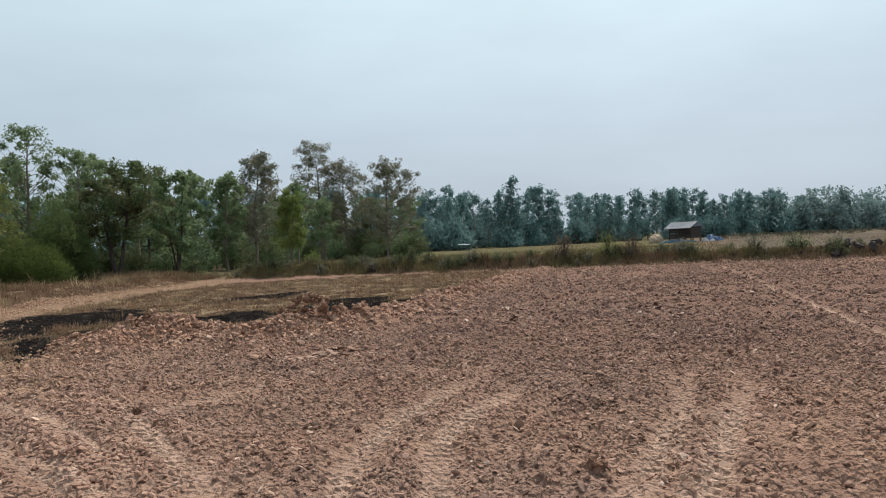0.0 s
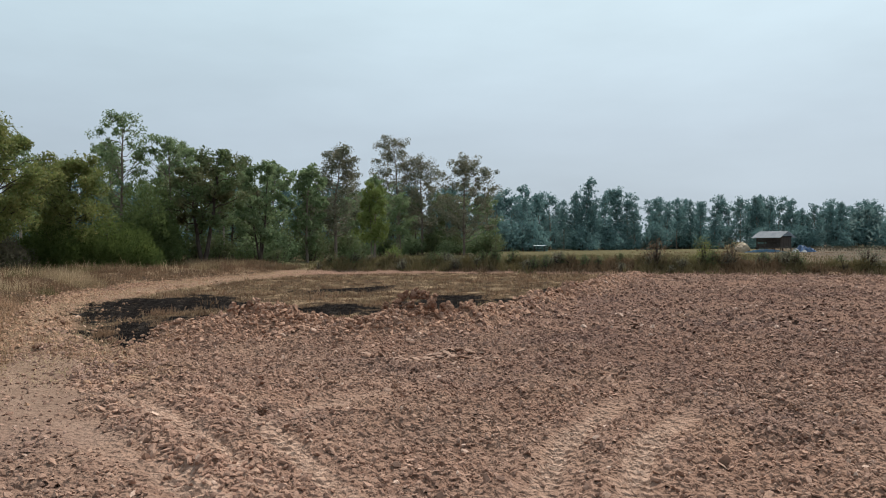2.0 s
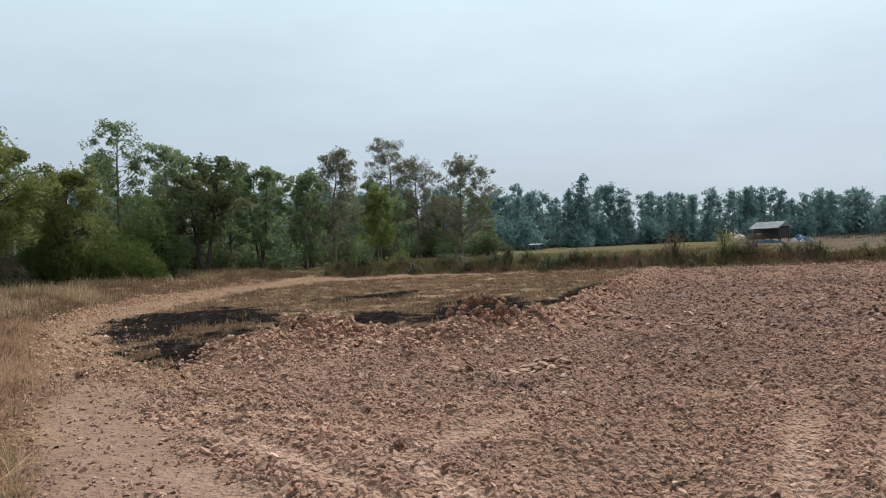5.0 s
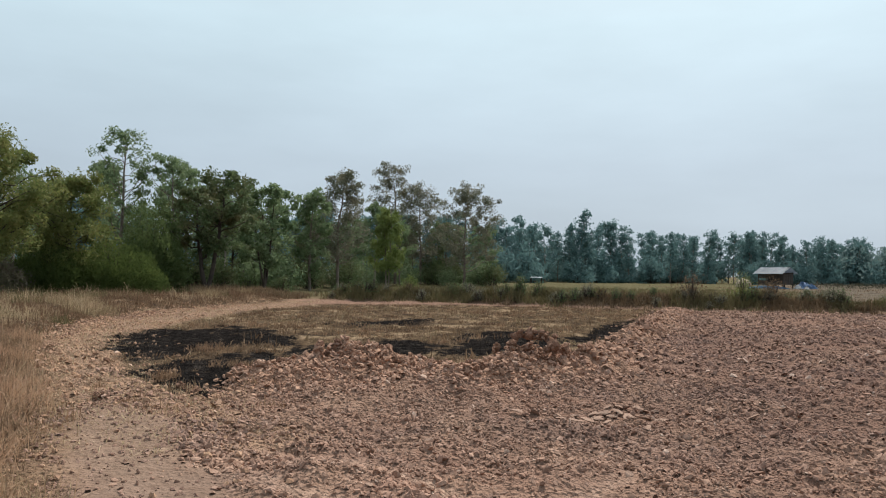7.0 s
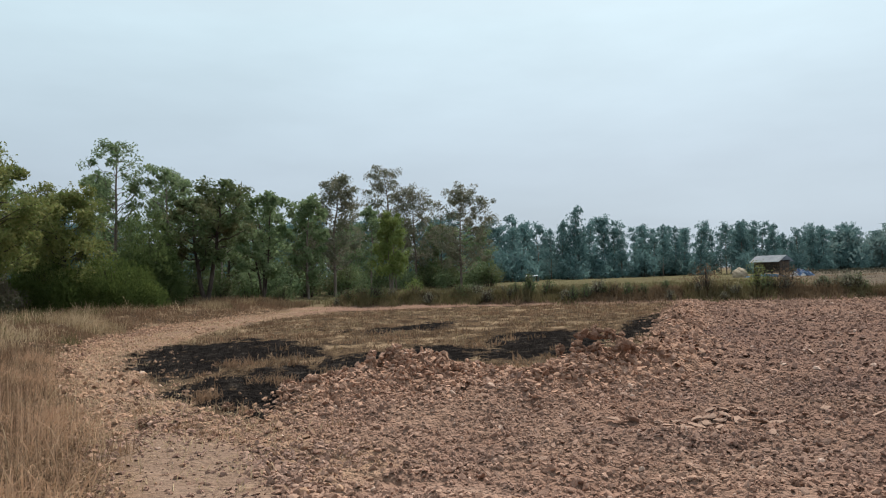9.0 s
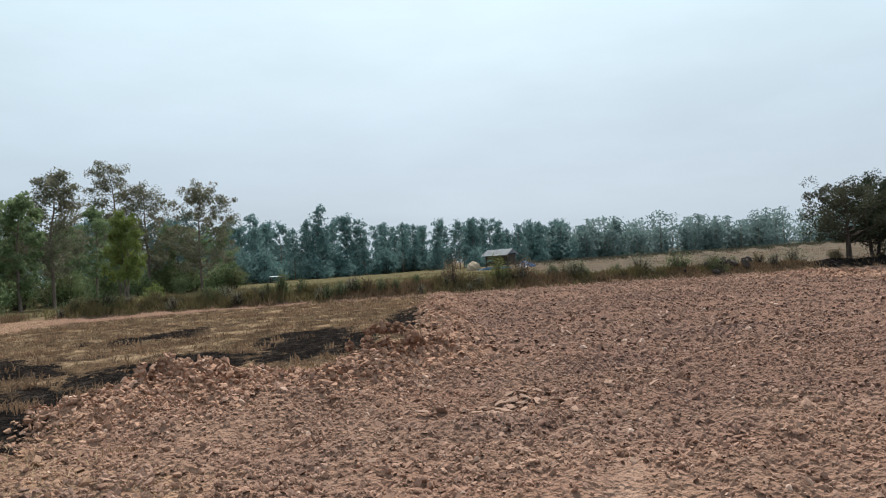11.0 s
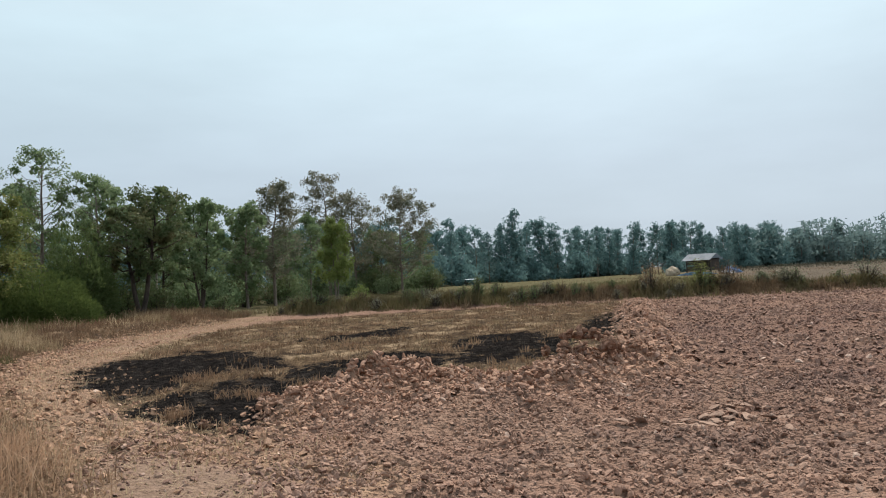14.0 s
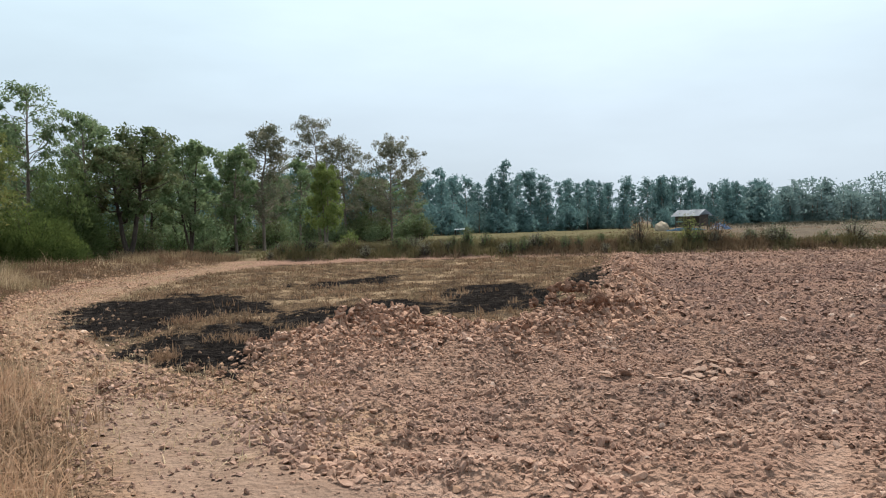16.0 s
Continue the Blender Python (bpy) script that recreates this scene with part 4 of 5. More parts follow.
def build_grass():
    rng = np.random.default_rng(3)
    inside = lambda a, b: (lambda x, y: ease(within(x, y, BANK), a, b))
    x, y = scatter(rng, 4400, -13, -4.9, 5.2, 18, inside(-0.05, 0.4))
    blades("verge_grass", rng, x, y, rng.uniform(0.12, 0.55, len(x)) * (0.8 + 0.6 * bumps(x, y, 0.8, 41)), 11, 0.005, 1.1, WEED, "tangled reddish dry grass on the verge", 0.09)
    x, y = scatter(rng, 9500, -24, -10, 15, 44, inside(0.0, 0.6))
    k = bumps(x, y, 1.6, 38) > 0.25
    blades("verge_grass", rng, x[~k], y[~k], rng.uniform(0.12, 0.5, (~k).sum()) * (0.7 + 0.7 * bumps(x[~k], y[~k], 0.7, 45)), 8, 0.009, 1.0, RUST, "dry reddish brown grass bank before the bushes", 0.13)
    m = k & (bumps(x, y, 1.3, 40) > 0.1)
    k = k & ~m
    blades("verge_grass", rng, x[k], y[k], rng.uniform(0.2, 0.6, k.sum()), 8, 0.007, 0.9, PALE, "pale dry grass on the bank", 0.10)
    blades("verge_grass", rng, x[m], y[m], rng.uniform(0.25, 0.6, m.sum()), 9, 0.008, 0.8, OLIVE, "greenish grass tufts on the bank", 0.10)
    tall = lambda x, y: inside(0.5, 1.5)(x, y) * (bumps(x, y, 1.1, 31) > 0.28) * np.exp(-(((y - 23) / 7) ** 2))
    x, y = scatter(rng, 5200, -22, -12, 14, 36, tall)
    blades("tall_grass", rng, x, y, rng.uniform(0.4, 1.0, len(x)) * (0.75 + 0.6 * bumps(x, y, 0.7, 49)), 10, 0.007, 0.95, PLUME, "tall pale dry grass leaning on the bank", 0.12)
    x, y = scatter(rng, 2200, -20, -6, 38, 48, lambda x, y: ease(off_line(x, y, PATH_LINE[-4:])[0], 0.6, 1.4) * ease(behind_bund(x, y), -0.6, 0.2))
    blades("bund_grass", rng, x, y, rng.uniform(0.2, 0.5, len(x)), 8, 0.014, 0.5, RUSSET, "dry grass behind the stubble patch", 0.15)
    x, y = along(rng, 14500, BUND[:-1], 0.5)
    keep = (bumps(x, y, 0.9, 36) > rng.uniform(-2.0, 0.3, len(x))) & ((x < 22.5) | (rng.uniform(0, 1, len(x)) < 0.03))
    x, y = x[keep], y[keep]
    k = bumps(x, y, 2.6, 34) > 0.22 + 0.5 * (6 - x) / 15 - 0.5 * ease(x, 12, 18)
    low = np.interp(x, (10.0, 17.0, 22.0), (0.95, 0.7, 0.45))
    blades("bund_grass", rng, x[k], y[k], rng.uniform(0.15, 0.52, k.sum()) * (0.8 + 0.6 * bumps(x[k], y[k], 0.5, 39)) * low[k], 9, 0.018, 0.6, RUSSET, "dry brown grass along the earth bund", 0.14)
    blades("bund_grass", rng, x[~k], y[~k], rng.uniform(0.18, 0.6, (~k).sum()) * (0.8 + 0.6 * bumps(x[~k], y[~k], 0.5, 39)) * low[~k], 9, 0.018, 0.6, SEDGE, "olive brown grass along the earth bund", 0.14)
    x, y = along(rng, 2200, DIKE, 0.8)
    blades("bund_grass", rng, x, y, rng.uniform(0.15, 0.45, len(x)), 7, 0.04, 0.8, LEAF_DRAB, "dark dry grass along the far dike", 0.3)
    x, y = scatter(rng, 5000, -15, 34, 40, 80, lambda x, y: ease(behind_bund(x, y), 0.6, 2) * (1 - ease(x - 0.32 * y, -3, 8)) * 0.8 * ease(off_line(x, y, PATH_LINE[-4:])[0], 0.9, 1.5))
    blades("meadow_grass", rng, x, y, rng.uniform(0.15, 0.4, len(x)), 7, 0.02, 0.5, OLIVE, "yellow green grass of the field beyond", 0.25)
    x, y = scatter(rng, 2400, 16, 75, 33, 95, lambda x, y: ease(behind_bund(x, y), 0.8, 2) * np.clip(0.4 + 1.2 * bumps(x, 2.5 * y, 6.0, 44), 0, 1))
    blades("meadow_grass", rng, x, y, rng.uniform(0.06, 0.2, len(x)), 7, 0.03, 0.8, DRY, "thin brown stubble of the bare field beyond", 0.35)
    stand = lambda x, y: ease(within(x, y, PATCH), 0.0, 0.3) * (1 - burnt(x, y)) * np.clip(0.1 + 1.3 * bumps(x, y, 0.6, 35) + 0.6 * bumps(x, y, 2.1, 36), 0.02, 1)
    x, y = scatter(rng, 12000, -13, 5, 12, 38, stand)
    blades("stubble", rng, x, y, rng.uniform(0.03, 0.1, len(x)), 9, 0.007, 1.7, STUBBLE, "cut rice stubble, straw brown and trodden", 0.07, "stubble")
    clumped = lambda seed: (lambda x, y: ease(within(x, y, PATCH), 0.1, 0.5) * (1 - 0.96 * burnt(x, y)) * np.clip(0.1 + 1.8 * bumps(x, y, 0.9, seed), 0.0, 1))
    for n, seed, mat, tall, label in ((2600, 37, TANGLE, 0.17, "tufts of dead brown grass in stubble"), (2600, 43, DRY, 0.15, "dark withered tufts in stubble"), (1100, 47, PALE, 0.15, "pale tufts of straw in stubble"), (900, 48, RUST, 0.2, "clumps of rusty dead grass in stubble")):
        x, y = scatter(rng, n, -13, 5, 12, 38, clumped(seed))
        blades("dry_grass_patch", rng, x, y, tall * rng.uniform(0.45, 1.25, len(x)), 14, 0.012, 0.85, mat, label, 0.11)
    x, y = scatter(rng, 4000, -13, 5, 12, 38, lambda x, y: burnt(x, y) * 0.6)
    blades("stubble", rng, x, y, rng.uniform(0.04, 0.1, len(x)), 7, 0.006, 0.7, CHAR, "charred black stubble lying flat", 0.08, "stubble")
    lying = lambda x, y: np.exp(-(((off_line(x, y, PATH_LINE)[0] - 0.6) / 0.7) ** 2)) * 0.8 * (1 - burnt(x, y))
    x, y = scatter(rng, 9000, -15, -6.0, 8.6, 40, lying)
    blades("scattered_straw", rng, x, y, rng.uniform(0.06, 0.17, len(x)), 6, 0.0045, 1.8, PLUME, "loose pale straw beside the trodden path", 0.12, "straw")
    for cx, cy, wide in ((-8.65, 17.1, 0.4), (-7.4, 14.9, 0.3), (-7.95, 13.4, 0.14), (-6.5, 15.3, 0.3), (-5.2, 16.4, 0.3)):
        x, y = cx + rng.normal(0, 0.6 * wide, 26), cy + rng.normal(0, 0.4 * wide, 26)
        blades("grass_tuft", rng, x, y, rng.uniform(0.1, 0.24, 26), 9, 0.005, 0.8, TANGLE, "reddish dead grass left standing among the ash", 0.06, "grass tuft")
    for cx, cy in ((-5.7, 11.35), (-7.0, 12.0), (-7.4, 12.5), (-8.2, 12.0), (-9.4, 14.6), (-7.3, 11.2), (-6.3, 12.4), (-6.9, 10.9), (-7.5, 10.2)):
        x, y = np.full(5, cx) + rng.normal(0, 0.07, 5), np.full(5, cy) + rng.normal(0, 0.06, 5)
        blades("grass_tuft", rng, x, y, np.full(5, 0.17), 7, 0.005, 0.9, TANGLE, "dead brown grass tuft pulled up by roots", 0.05, "grass tuft")
    x, y = scatter(rng, 400, -6.8, -4.6, 5.3, 8.0, inside(-0.25, 0.2))
    blades("tall_grass", rng, x, y, rng.uniform(0.1, 0.32, len(x)), 14, 0.003, 1.1, PALE, "pale dry grass at the path edge", 0.08)
    x, y = scatter(rng, 7000, -14, -6.2, 6.5, 19, lambda x, y: ease(within(x, y, BANK), -0.15, 0.3) * (1 - 0.6 * ease(within(x, y, BANK), 1.5, 4)))
    k = bumps(x, y, 0.8, 46) > 0.1
    low = 0.35 + 0.65 * ease(within(x, y, BANK), -0.1, 0.7)
    blades("dry_weeds", rng, x[k], y[k], (rng.uniform(0.2, 0.5, len(x)) * low)[k], 9, 0.005, 1.1, WEED, "tall tangled dead weeds beside the track", 0.10, "weeds")
    blades("dry_weeds", rng, x[~k], y[~k], (rng.uniform(0.15, 0.42, len(x)) * low)[~k], 9, 0.005, 1.3, DRY, "rusty brown dead weeds beside the track", 0.12, "weeds")
    x, y = scatter(rng, 500, -14, -6.2, 6.5, 19, lambda x, y: ease(within(x, y, BANK), 0.0, 0.4) * 0.5)
    blades("dry_weeds", rng, x, y, rng.uniform(0.3, 0.65, len(x)), 7, 0.0035, 0.7, PLUME, "pale straw stalks standing in the weeds", 0.08, "weeds")


build_grass()

# ---- trees and shrubs ----


def tube(points, radii, sides=6):
    points = np.asarray(points, dtype=float)
    n = len(points)
    d = np.gradient(points, axis=0)
    d /= np.linalg.norm(d, axis=1)[:, None] + 1e-9
    ref = np.where(np.abs(d[:, 2:3]) > 0.9, np.array([[1.0, 0, 0]]), np.array([[0, 0, 1.0]]))
    u = np.cross(d, ref)
    u /= np.linalg.norm(u, axis=1)[:, None] + 1e-9
    w = np.cross(d, u)
    a = np.arange(sides) / sides * 6.283
    ring = points[:, None] + np.asarray(radii)[:, None, None] * (np.cos(a)[None, :, None] * u[:, None] + np.sin(a)[None, :, None] * w[:, None])
    i, j = np.meshgrid(np.arange(n - 1), np.arange(sides), indexing="ij")
    i, j = i.ravel(), j.ravel()
    k = (j + 1) % sides
    return ring.reshape(-1, 3), np.stack([i * sides + j, i * sides + k, (i + 1) * sides + k, (i + 1) * sides + j], 1)


def joined(tubes):
    vs, fs, off = [], [], 0
    for v, f in tubes:
        vs.append(v)
        fs.append(f + off)
        off += len(v)
    return np.concatenate(vs), np.concatenate(fs)


def leaf_quads(rng, centre, size, hang=0.0):
    n = len(centre)
    a = rng.normal(0, 1, (n, 3))
    a[:, 2] = a[:, 2] * (1 - hang) - 1.6 * hang
    a /= np.linalg.norm(a, axis=1)[:, None]
    b = np.cross(a, rng.normal(0, 1, (n, 3)))
    b /= np.linalg.norm(b, axis=1)[:, None] + 1e-9
    s = size * rng.uniform(0.55, 1.35, n)[:, None]
    a, b = a * s, b * s * 0.5
    v = np.stack([centre - a * 0.5 + b * 0.5, centre + a * 0.5, centre - a * 0.4 - b * 0.5], 1).reshape(-1, 3)
    return v, np.arange(3 * n).reshape(-1, 3)


def ball(rng, n):
    """Random places in a ball, denser towards its skin."""
    d = rng.normal(0, 1, (n, 3))
    return d / np.linalg.norm(d, axis=1)[:, None] * rng.uniform(0.1, 1, (n, 1)) ** 0.5


def tree(seed, tall, girth, bare, wide, shape, limbs, rise, leaf, count, clump, bark, leaves, name, label, hang=0.0, stems=1, lean=0.0, fill=3, group=""):
    """A tree at the origin: tapered trunk and limbs, and a crown of leaf clumps.
    bare: share of the height below the crown; shape(f): the crown's width from its foot (0) to its top (1); rise: how steeply limbs climb."""
    rng = np.random.default_rng(seed)
    root = tagged(new(name), label, "tree" if tall > 2.4 else "shrub", group)
    tubes, ends = [], []
    for s in range(stems):
        k = 9
        h = tall * (1 if s == 0 else rng.uniform(0.7, 0.95))
        f = np.linspace(0, 1, k)
        az = 2.8 * s + rng.uniform(-0.4, 0.4)
        out_ = (0.0 if stems == 1 else 0.4 * wide) * f**0.7
        wob = np.cumsum(rng.normal(0, 0.012 * tall, (k, 2)), 0) * f[:, None]
        trunk = np.stack([wob[:, 0] + np.cos(az) * out_ + lean * tall * f**1.5, wob[:, 1] + np.sin(az) * out_, h * f * 0.96 - 0.12 * (f == 0)], 1)
        tubes.append(tube(trunk, girth * (1 - f) ** 0.8 * (1 if stems == 1 else 0.7) + 0.012, 6))
        for i in range(limbs // stems):
            g = (i + rng.uniform(0.1, 0.9)) / (limbs // stems)
            fz = bare + (1 - bare) * g
            start = np.array([np.interp(fz, f, trunk[:, c]) for c in range(3)])
            turn = i * 2.4 + rng.normal(0, 0.5)
            length = wide * max(0.12, shape(g)) * rng.uniform(0.65, 1.15)
            up = rise * rng.uniform(0.6, 1.3)
            t = np.linspace(0, 1, 5)[:, None]
            way = np.array([[math.cos(turn), math.sin(turn), 0]])
            limb = start + way * t * length + np.array([[0, 0, 1]]) * (up * length * t**1.25 - hang * 0.9 * length * t**2)
            limb[1:] += rng.normal(0, 0.05 * length, (4, 3))
            tubes.append(tube(limb, girth * 0.42 * (1 - fz * 0.75) * (1 - t[:, 0] * 0.85) + 0.006, 3))
            for _ in range(fill):
                u = rng.uniform(0.35, 1.08)
                ends.append(np.array([np.interp(u, t[:, 0], limb[:, c]) for c in range(3)]) + rng.normal(0, 0.07 * wide, 3))
        ends.append(trunk[-1] + rng.normal(0, 0.03 * tall, 3))
    tv, tf = joined(tubes)
    mesh_part("trunk", mesh_of("trunk", tv, tf, bark, True), root)
    if count:
        ends = np.array(ends)
        weight = rng.uniform(0.3, 1.0, len(ends))
        pick = rng.choice(len(ends), count, p=weight / weight.sum())
        size = clump * rng.uniform(0.7, 1.7, len(ends))
        c = ends[pick] + ball(rng, count) * size[pick][:, None] * np.array([1, 1, 0.8])
        c[:, 2] = np.maximum(c[:, 2], 0.06 * tall)
        if hang:
            c[:, 2] -= np.abs(rng.normal(0, hang * 0.25 * wide, count))
            c[:, 2] = np.maximum(c[:, 2], 0.3)
        lv, lf = leaf_quads(rng, c, leaf, hang)
        mesh_part("crown", mesh_of("crown", lv, lf, leaves), root)
    return root


def shrub(seed, tall, wide, leaf, count, leaves, name, label, swell=1.0, skew=0.0):
    """A dense dome of fine leaves on many thin stems."""
    rng = np.random.default_rng(seed)
    root = tagged(new(name), label, "bush")
    tubes, tips = [], []
    for i in range(26):
        az, r = rng.uniform(0, 6.283), rng.uniform(0.0, 1.0) ** 0.5
        end = np.array([math.cos(az) * r * wide * 0.92 + skew * tall * 0.3, math.sin(az) * r * wide * 0.75, tall * math.sqrt(max(0.03, 1 - r * r)) * rng.uniform(0.78, 1.0)])
        t = np.linspace(0, 1, 5)[:, None]
        foot = np.array([end[0] * 0.35, end[1] * 0.35, -0.08])
        stem = foot + (end - foot) * np.concatenate([t**1.2, t**1.2, t**0.75], 1)
        tubes.append(tube(stem, 0.03 * (1 - t[:, 0]) + 0.005, 3))
        for u in (0.35, 0.48, 0.6, 0.7, 0.8, 0.9, 1.0):
            tips.append(np.array([np.interp(u, t[:, 0], stem[:, c]) for c in range(3)]))
    tv, tf = joined(tubes)
    mesh_part("branchwork", mesh_of("branchwork", tv, tf, BARK_DARK, True), root)
    tips = np.array(tips)
    pick = rng.integers(0, len(tips), count)
    c = tips[pick] + ball(rng, count) * np.array([0.34, 0.34, 0.22]) * wide * swell * rng.uniform(0.6, 1.3, len(tips))[pick][:, None]
    c[:, 2] = np.maximum(c[:, 2], 0.05)
    lv, lf = leaf_quads(rng, c, leaf)
    mesh_part("foliage", mesh_of("foliage", lv, lf, leaves), root)
    return root


def dome_bush(seed, wide, deep, tall, leaf, count, leaves, name, label, rough=0.16, drape=0.35):
    """A soft mound of very fine foliage: overlapping rounded lobes of small upright leaves on thin stems."""
    rng = np.random.default_rng(seed)
    root = tagged(new(name), label, "bush")
    size = np.array([wide, deep, tall])
    lobes = [(np.zeros(3), 1.0)]
    for i in range(9):
        az = i * 0.7 + rng.uniform(-0.3, 0.3)
        r = rng.uniform(0.35, 0.62)
        lobes.append((np.array([math.cos(az) * r, math.sin(az) * r, rng.uniform(0.0, 0.3)]), rng.uniform(0.42, 0.62)))
    share = np.array([k**2 for _, k in lobes])
    pick = rng.choice(len(lobes), count, p=share / share.sum())
    d = rng.normal(0, 1, (count, 3))
    d[:, 2] = np.abs(d[:, 2]) - 0.15
    d /= np.linalg.norm(d, axis=1)[:, None]
    ripple = np.array([noise.noise(Vector(p)) for p in (d * 2.6 + pick[:, None] * 7.0)]) * rough + np.array([noise.noise(Vector(p)) for p in d * 7.0]) * rough * 0.6
    r = (1 - 0.45 * rng.power(3.0, count)[::-1] * rng.uniform(0, 1, count) ** 2.2) + ripple
    c = (np.array([lobes[k][0] for k in pick]) + d * (np.array([lobes[k][1] for k in pick]) * r)[:, None]) * size
    c[:, 2] = np.maximum(c[:, 2], 0.05)
    a = d * np.array([1, 1, 0.6]) + np.array([0, 0, 0.55]) + rng.normal(0, drape, (count, 3))
    a /= np.linalg.norm(a, axis=1)[:, None]
    b = np.cross(a, rng.normal(0, 1, (count, 3)))
    b /= np.linalg.norm(b, axis=1)[:, None] + 1e-9
    k = leaf * rng.uniform(0.6, 1.5, count)[:, None]
    v = np.stack([c - b * k * 0.22, c + a * k, c + b * k * 0.22], 1).reshape(-1, 3)
    tubes = []
    for i in range(24):
        az, q = rng.uniform(0, 6.283), rng.uniform(0, 0.85)
        end = np.array([math.cos(az) * q, math.sin(az) * q, 0.85 * math.sqrt(1 - q * q)]) * size
        t = np.linspace(0, 1, 5)[:, None]
        foot = end * np.array([0.3, 0.3, 0]) + np.array([0, 0, -0.1])
        tubes.append(tube(foot + (end - foot) * np.concatenate([t**1.2, t**1.2, t**0.8], 1), 0.03 * (1 - t[:, 0]) + 0.005, 3))
    mesh_part("branchwork", mesh_of("branchwork", *joined(tubes), BARK_DARK, True), root)
    mesh_part("foliage", mesh_of("foliage", v, np.arange(3 * count).reshape(-1, 3), leaves), root)
    return root


def stand(ob, x, y, turn=0.0, size=1.0):
    ob.matrix_world = pose(x, y, at(x, y) - 0.03, 0, 0, turn) @ Matrix.Scale(size, 4)
    return ob


def cone(f):
    return 1.0 - 0.75 * f


def oval(f):
    return math.sqrt(max(0.0, 1 - (1.9 * f - 0.8) ** 2 * 0.8))


def lofty(f):
    return 0.35 + 0.65 * math.sin(math.pi * min(1.0, 0.28 + f * 0.72)) ** 0.8


def spire(f):
    return 0.55 + 0.6 * math.sin(3.0 * f) - 0.5 * f


def build_grove():
    gum_tree = lambda seed, tall, wide, count=4200, leaf=0.2, mat=None: tree(seed, tall, 0.012 * tall, 0.28, wide, spire, 34, 0.9, leaf, 2 * count, 0.26, BARK, mat or LEAF_GUM, "gum_tree", "slender grey green eucalyptus tree in the grove")
    stand(gum_tree(1, 9.3, 2.0, 2300, 0.17), -24.2, 44.1)
    stand(gum_tree(2, 7.9, 2.1, 2600, 0.17), -21.9, 46.0)
    stand(tree(33, 6.5, 0.16, 0.18, 2.5, oval, 60, 0.5, 0.15, 30000, 0.46, BARK_DARK, LEAF_YELLOW, "shade_tree", "bushy tree with dark and yellowing leaves"), -23.6, 31.2)
    stand(tree(4, 5.5, 0.12, 0.16, 1.9, oval, 50, 0.5, 0.15, 20000, 0.4, BARK_DARK, LEAF_YELLOW, "shade_tree", "small tree with yellow green foliage"), -23.7, 37.9)
    stand(tree(5, 6.9, 0.19, 0.34, 2.5, oval, 44, 0.5, 0.22, 11000, 0.36, BARK_DARK, LEAF_DARK, "mango_tree", "dark rounded tree with forked trunk", stems=2), -19.4, 45.0)
    stand(dome_bush(6, 2.0, 1.7, 4.7, 0.13, 26000, LEAF_FEATHER, "feathery_bush", "tall hazy bush with feathery green foliage", 0.3, 0.6), -21.5, 42.2)
    stand(tree(7, 6.7, 0.10, 0.15, 1.7, oval, 40, 0.7, 0.22, 7500, 0.28, BARK_DARK, LEAF_GUM, "leafy_tree", "green leafy tree on several thin stems", stems=3), -17.5, 50.0)
    stand(tree(8, 7.4, 0.11, 0.18, 1.9, oval, 40, 0.7, 0.23, 7500, 0.3, BARK, LEAF_GUM, "leafy_tree", "grey green tree in the grove"), -16.4, 58.0)
    teak = lambda seed, tall, wide, count, bare: tree(seed, tall, 0.011 * tall + 0.03, bare, wide, lofty, 50, 0.45, 0.2, int(2.8 * count), 0.45, BARK, LEAF_BROWN, "teak_tree", "upright sparse tree with brown withering leaves", fill=4)
    stand(teak(9, 9.8, 2.3, 3600, 0.22), -15.4, 63.5)
    stand(teak(10, 13.7, 2.9, 3600, 0.3), -13.2, 85.6)
    stand(teak(11, 11.3, 2.7, 3400, 0.22), -10.4, 86.0)
    stand(teak(12, 10.6, 3.6, 5000, 0.14), -5.3, 81.6)
    stand(tree(13, 5.4, 0.05, 0.38, 0.8, oval, 36, 0.6, 0.14, 9000, 0.2, BARK, LEAF_BRIGHT, "weeping_tree", "bright green tree with hanging willowy branches", hang=0.8, stems=2), -8.7, 44.2)
    stand(shrub(14, 1.5, 0.8, 0.1, 1800, LEAF_BRIGHT, "low_bush", "small bright green bush at the field edge"), -7.5, 44.4)
    stand(dome_bush(15, 2.5, 1.9, 2.45, 0.1, 36000, LEAF_MOSS, "feathery_bush", "broad mossy green bush sloping down to dry grass"), -21.6, 38.6)
    stand(dome_bush(16, 2.0, 1.7, 2.35, 0.1, 30000, LEAF_MOSS, "feathery_bush", "rounded bush of fine bright green foliage"), -24.2, 37.2)
    stand(dome_bush(17, 2.6, 2.0, 2.5, 0.1, 26000, LEAF_FEATHER, "feathery_bush", "dusty olive bush behind dry grass", 0.3, 0.6), -27.2, 35.2)
    stand(dome_bush(37, 2.2, 2.0, 2.3, 0.1, 16000, LEAF_DRAB, "feathery_bush", "greyish withering bush behind dry grass", 0.3, 0.6), -25.4, 33.2)
    stand(shrub(18, 1.2, 0.9, 0.09, 1600, LEAF_DARK, "low_bush", "low dark bush under the trees"), -15.9, 48.2)
    stand(shrub(19, 1.1, 0.8, 0.09, 1400, LEAF_FEATHER, "low_bush", "low green bush under the trees"), -17.6, 47.0)

    rng = np.random.default_rng(8)
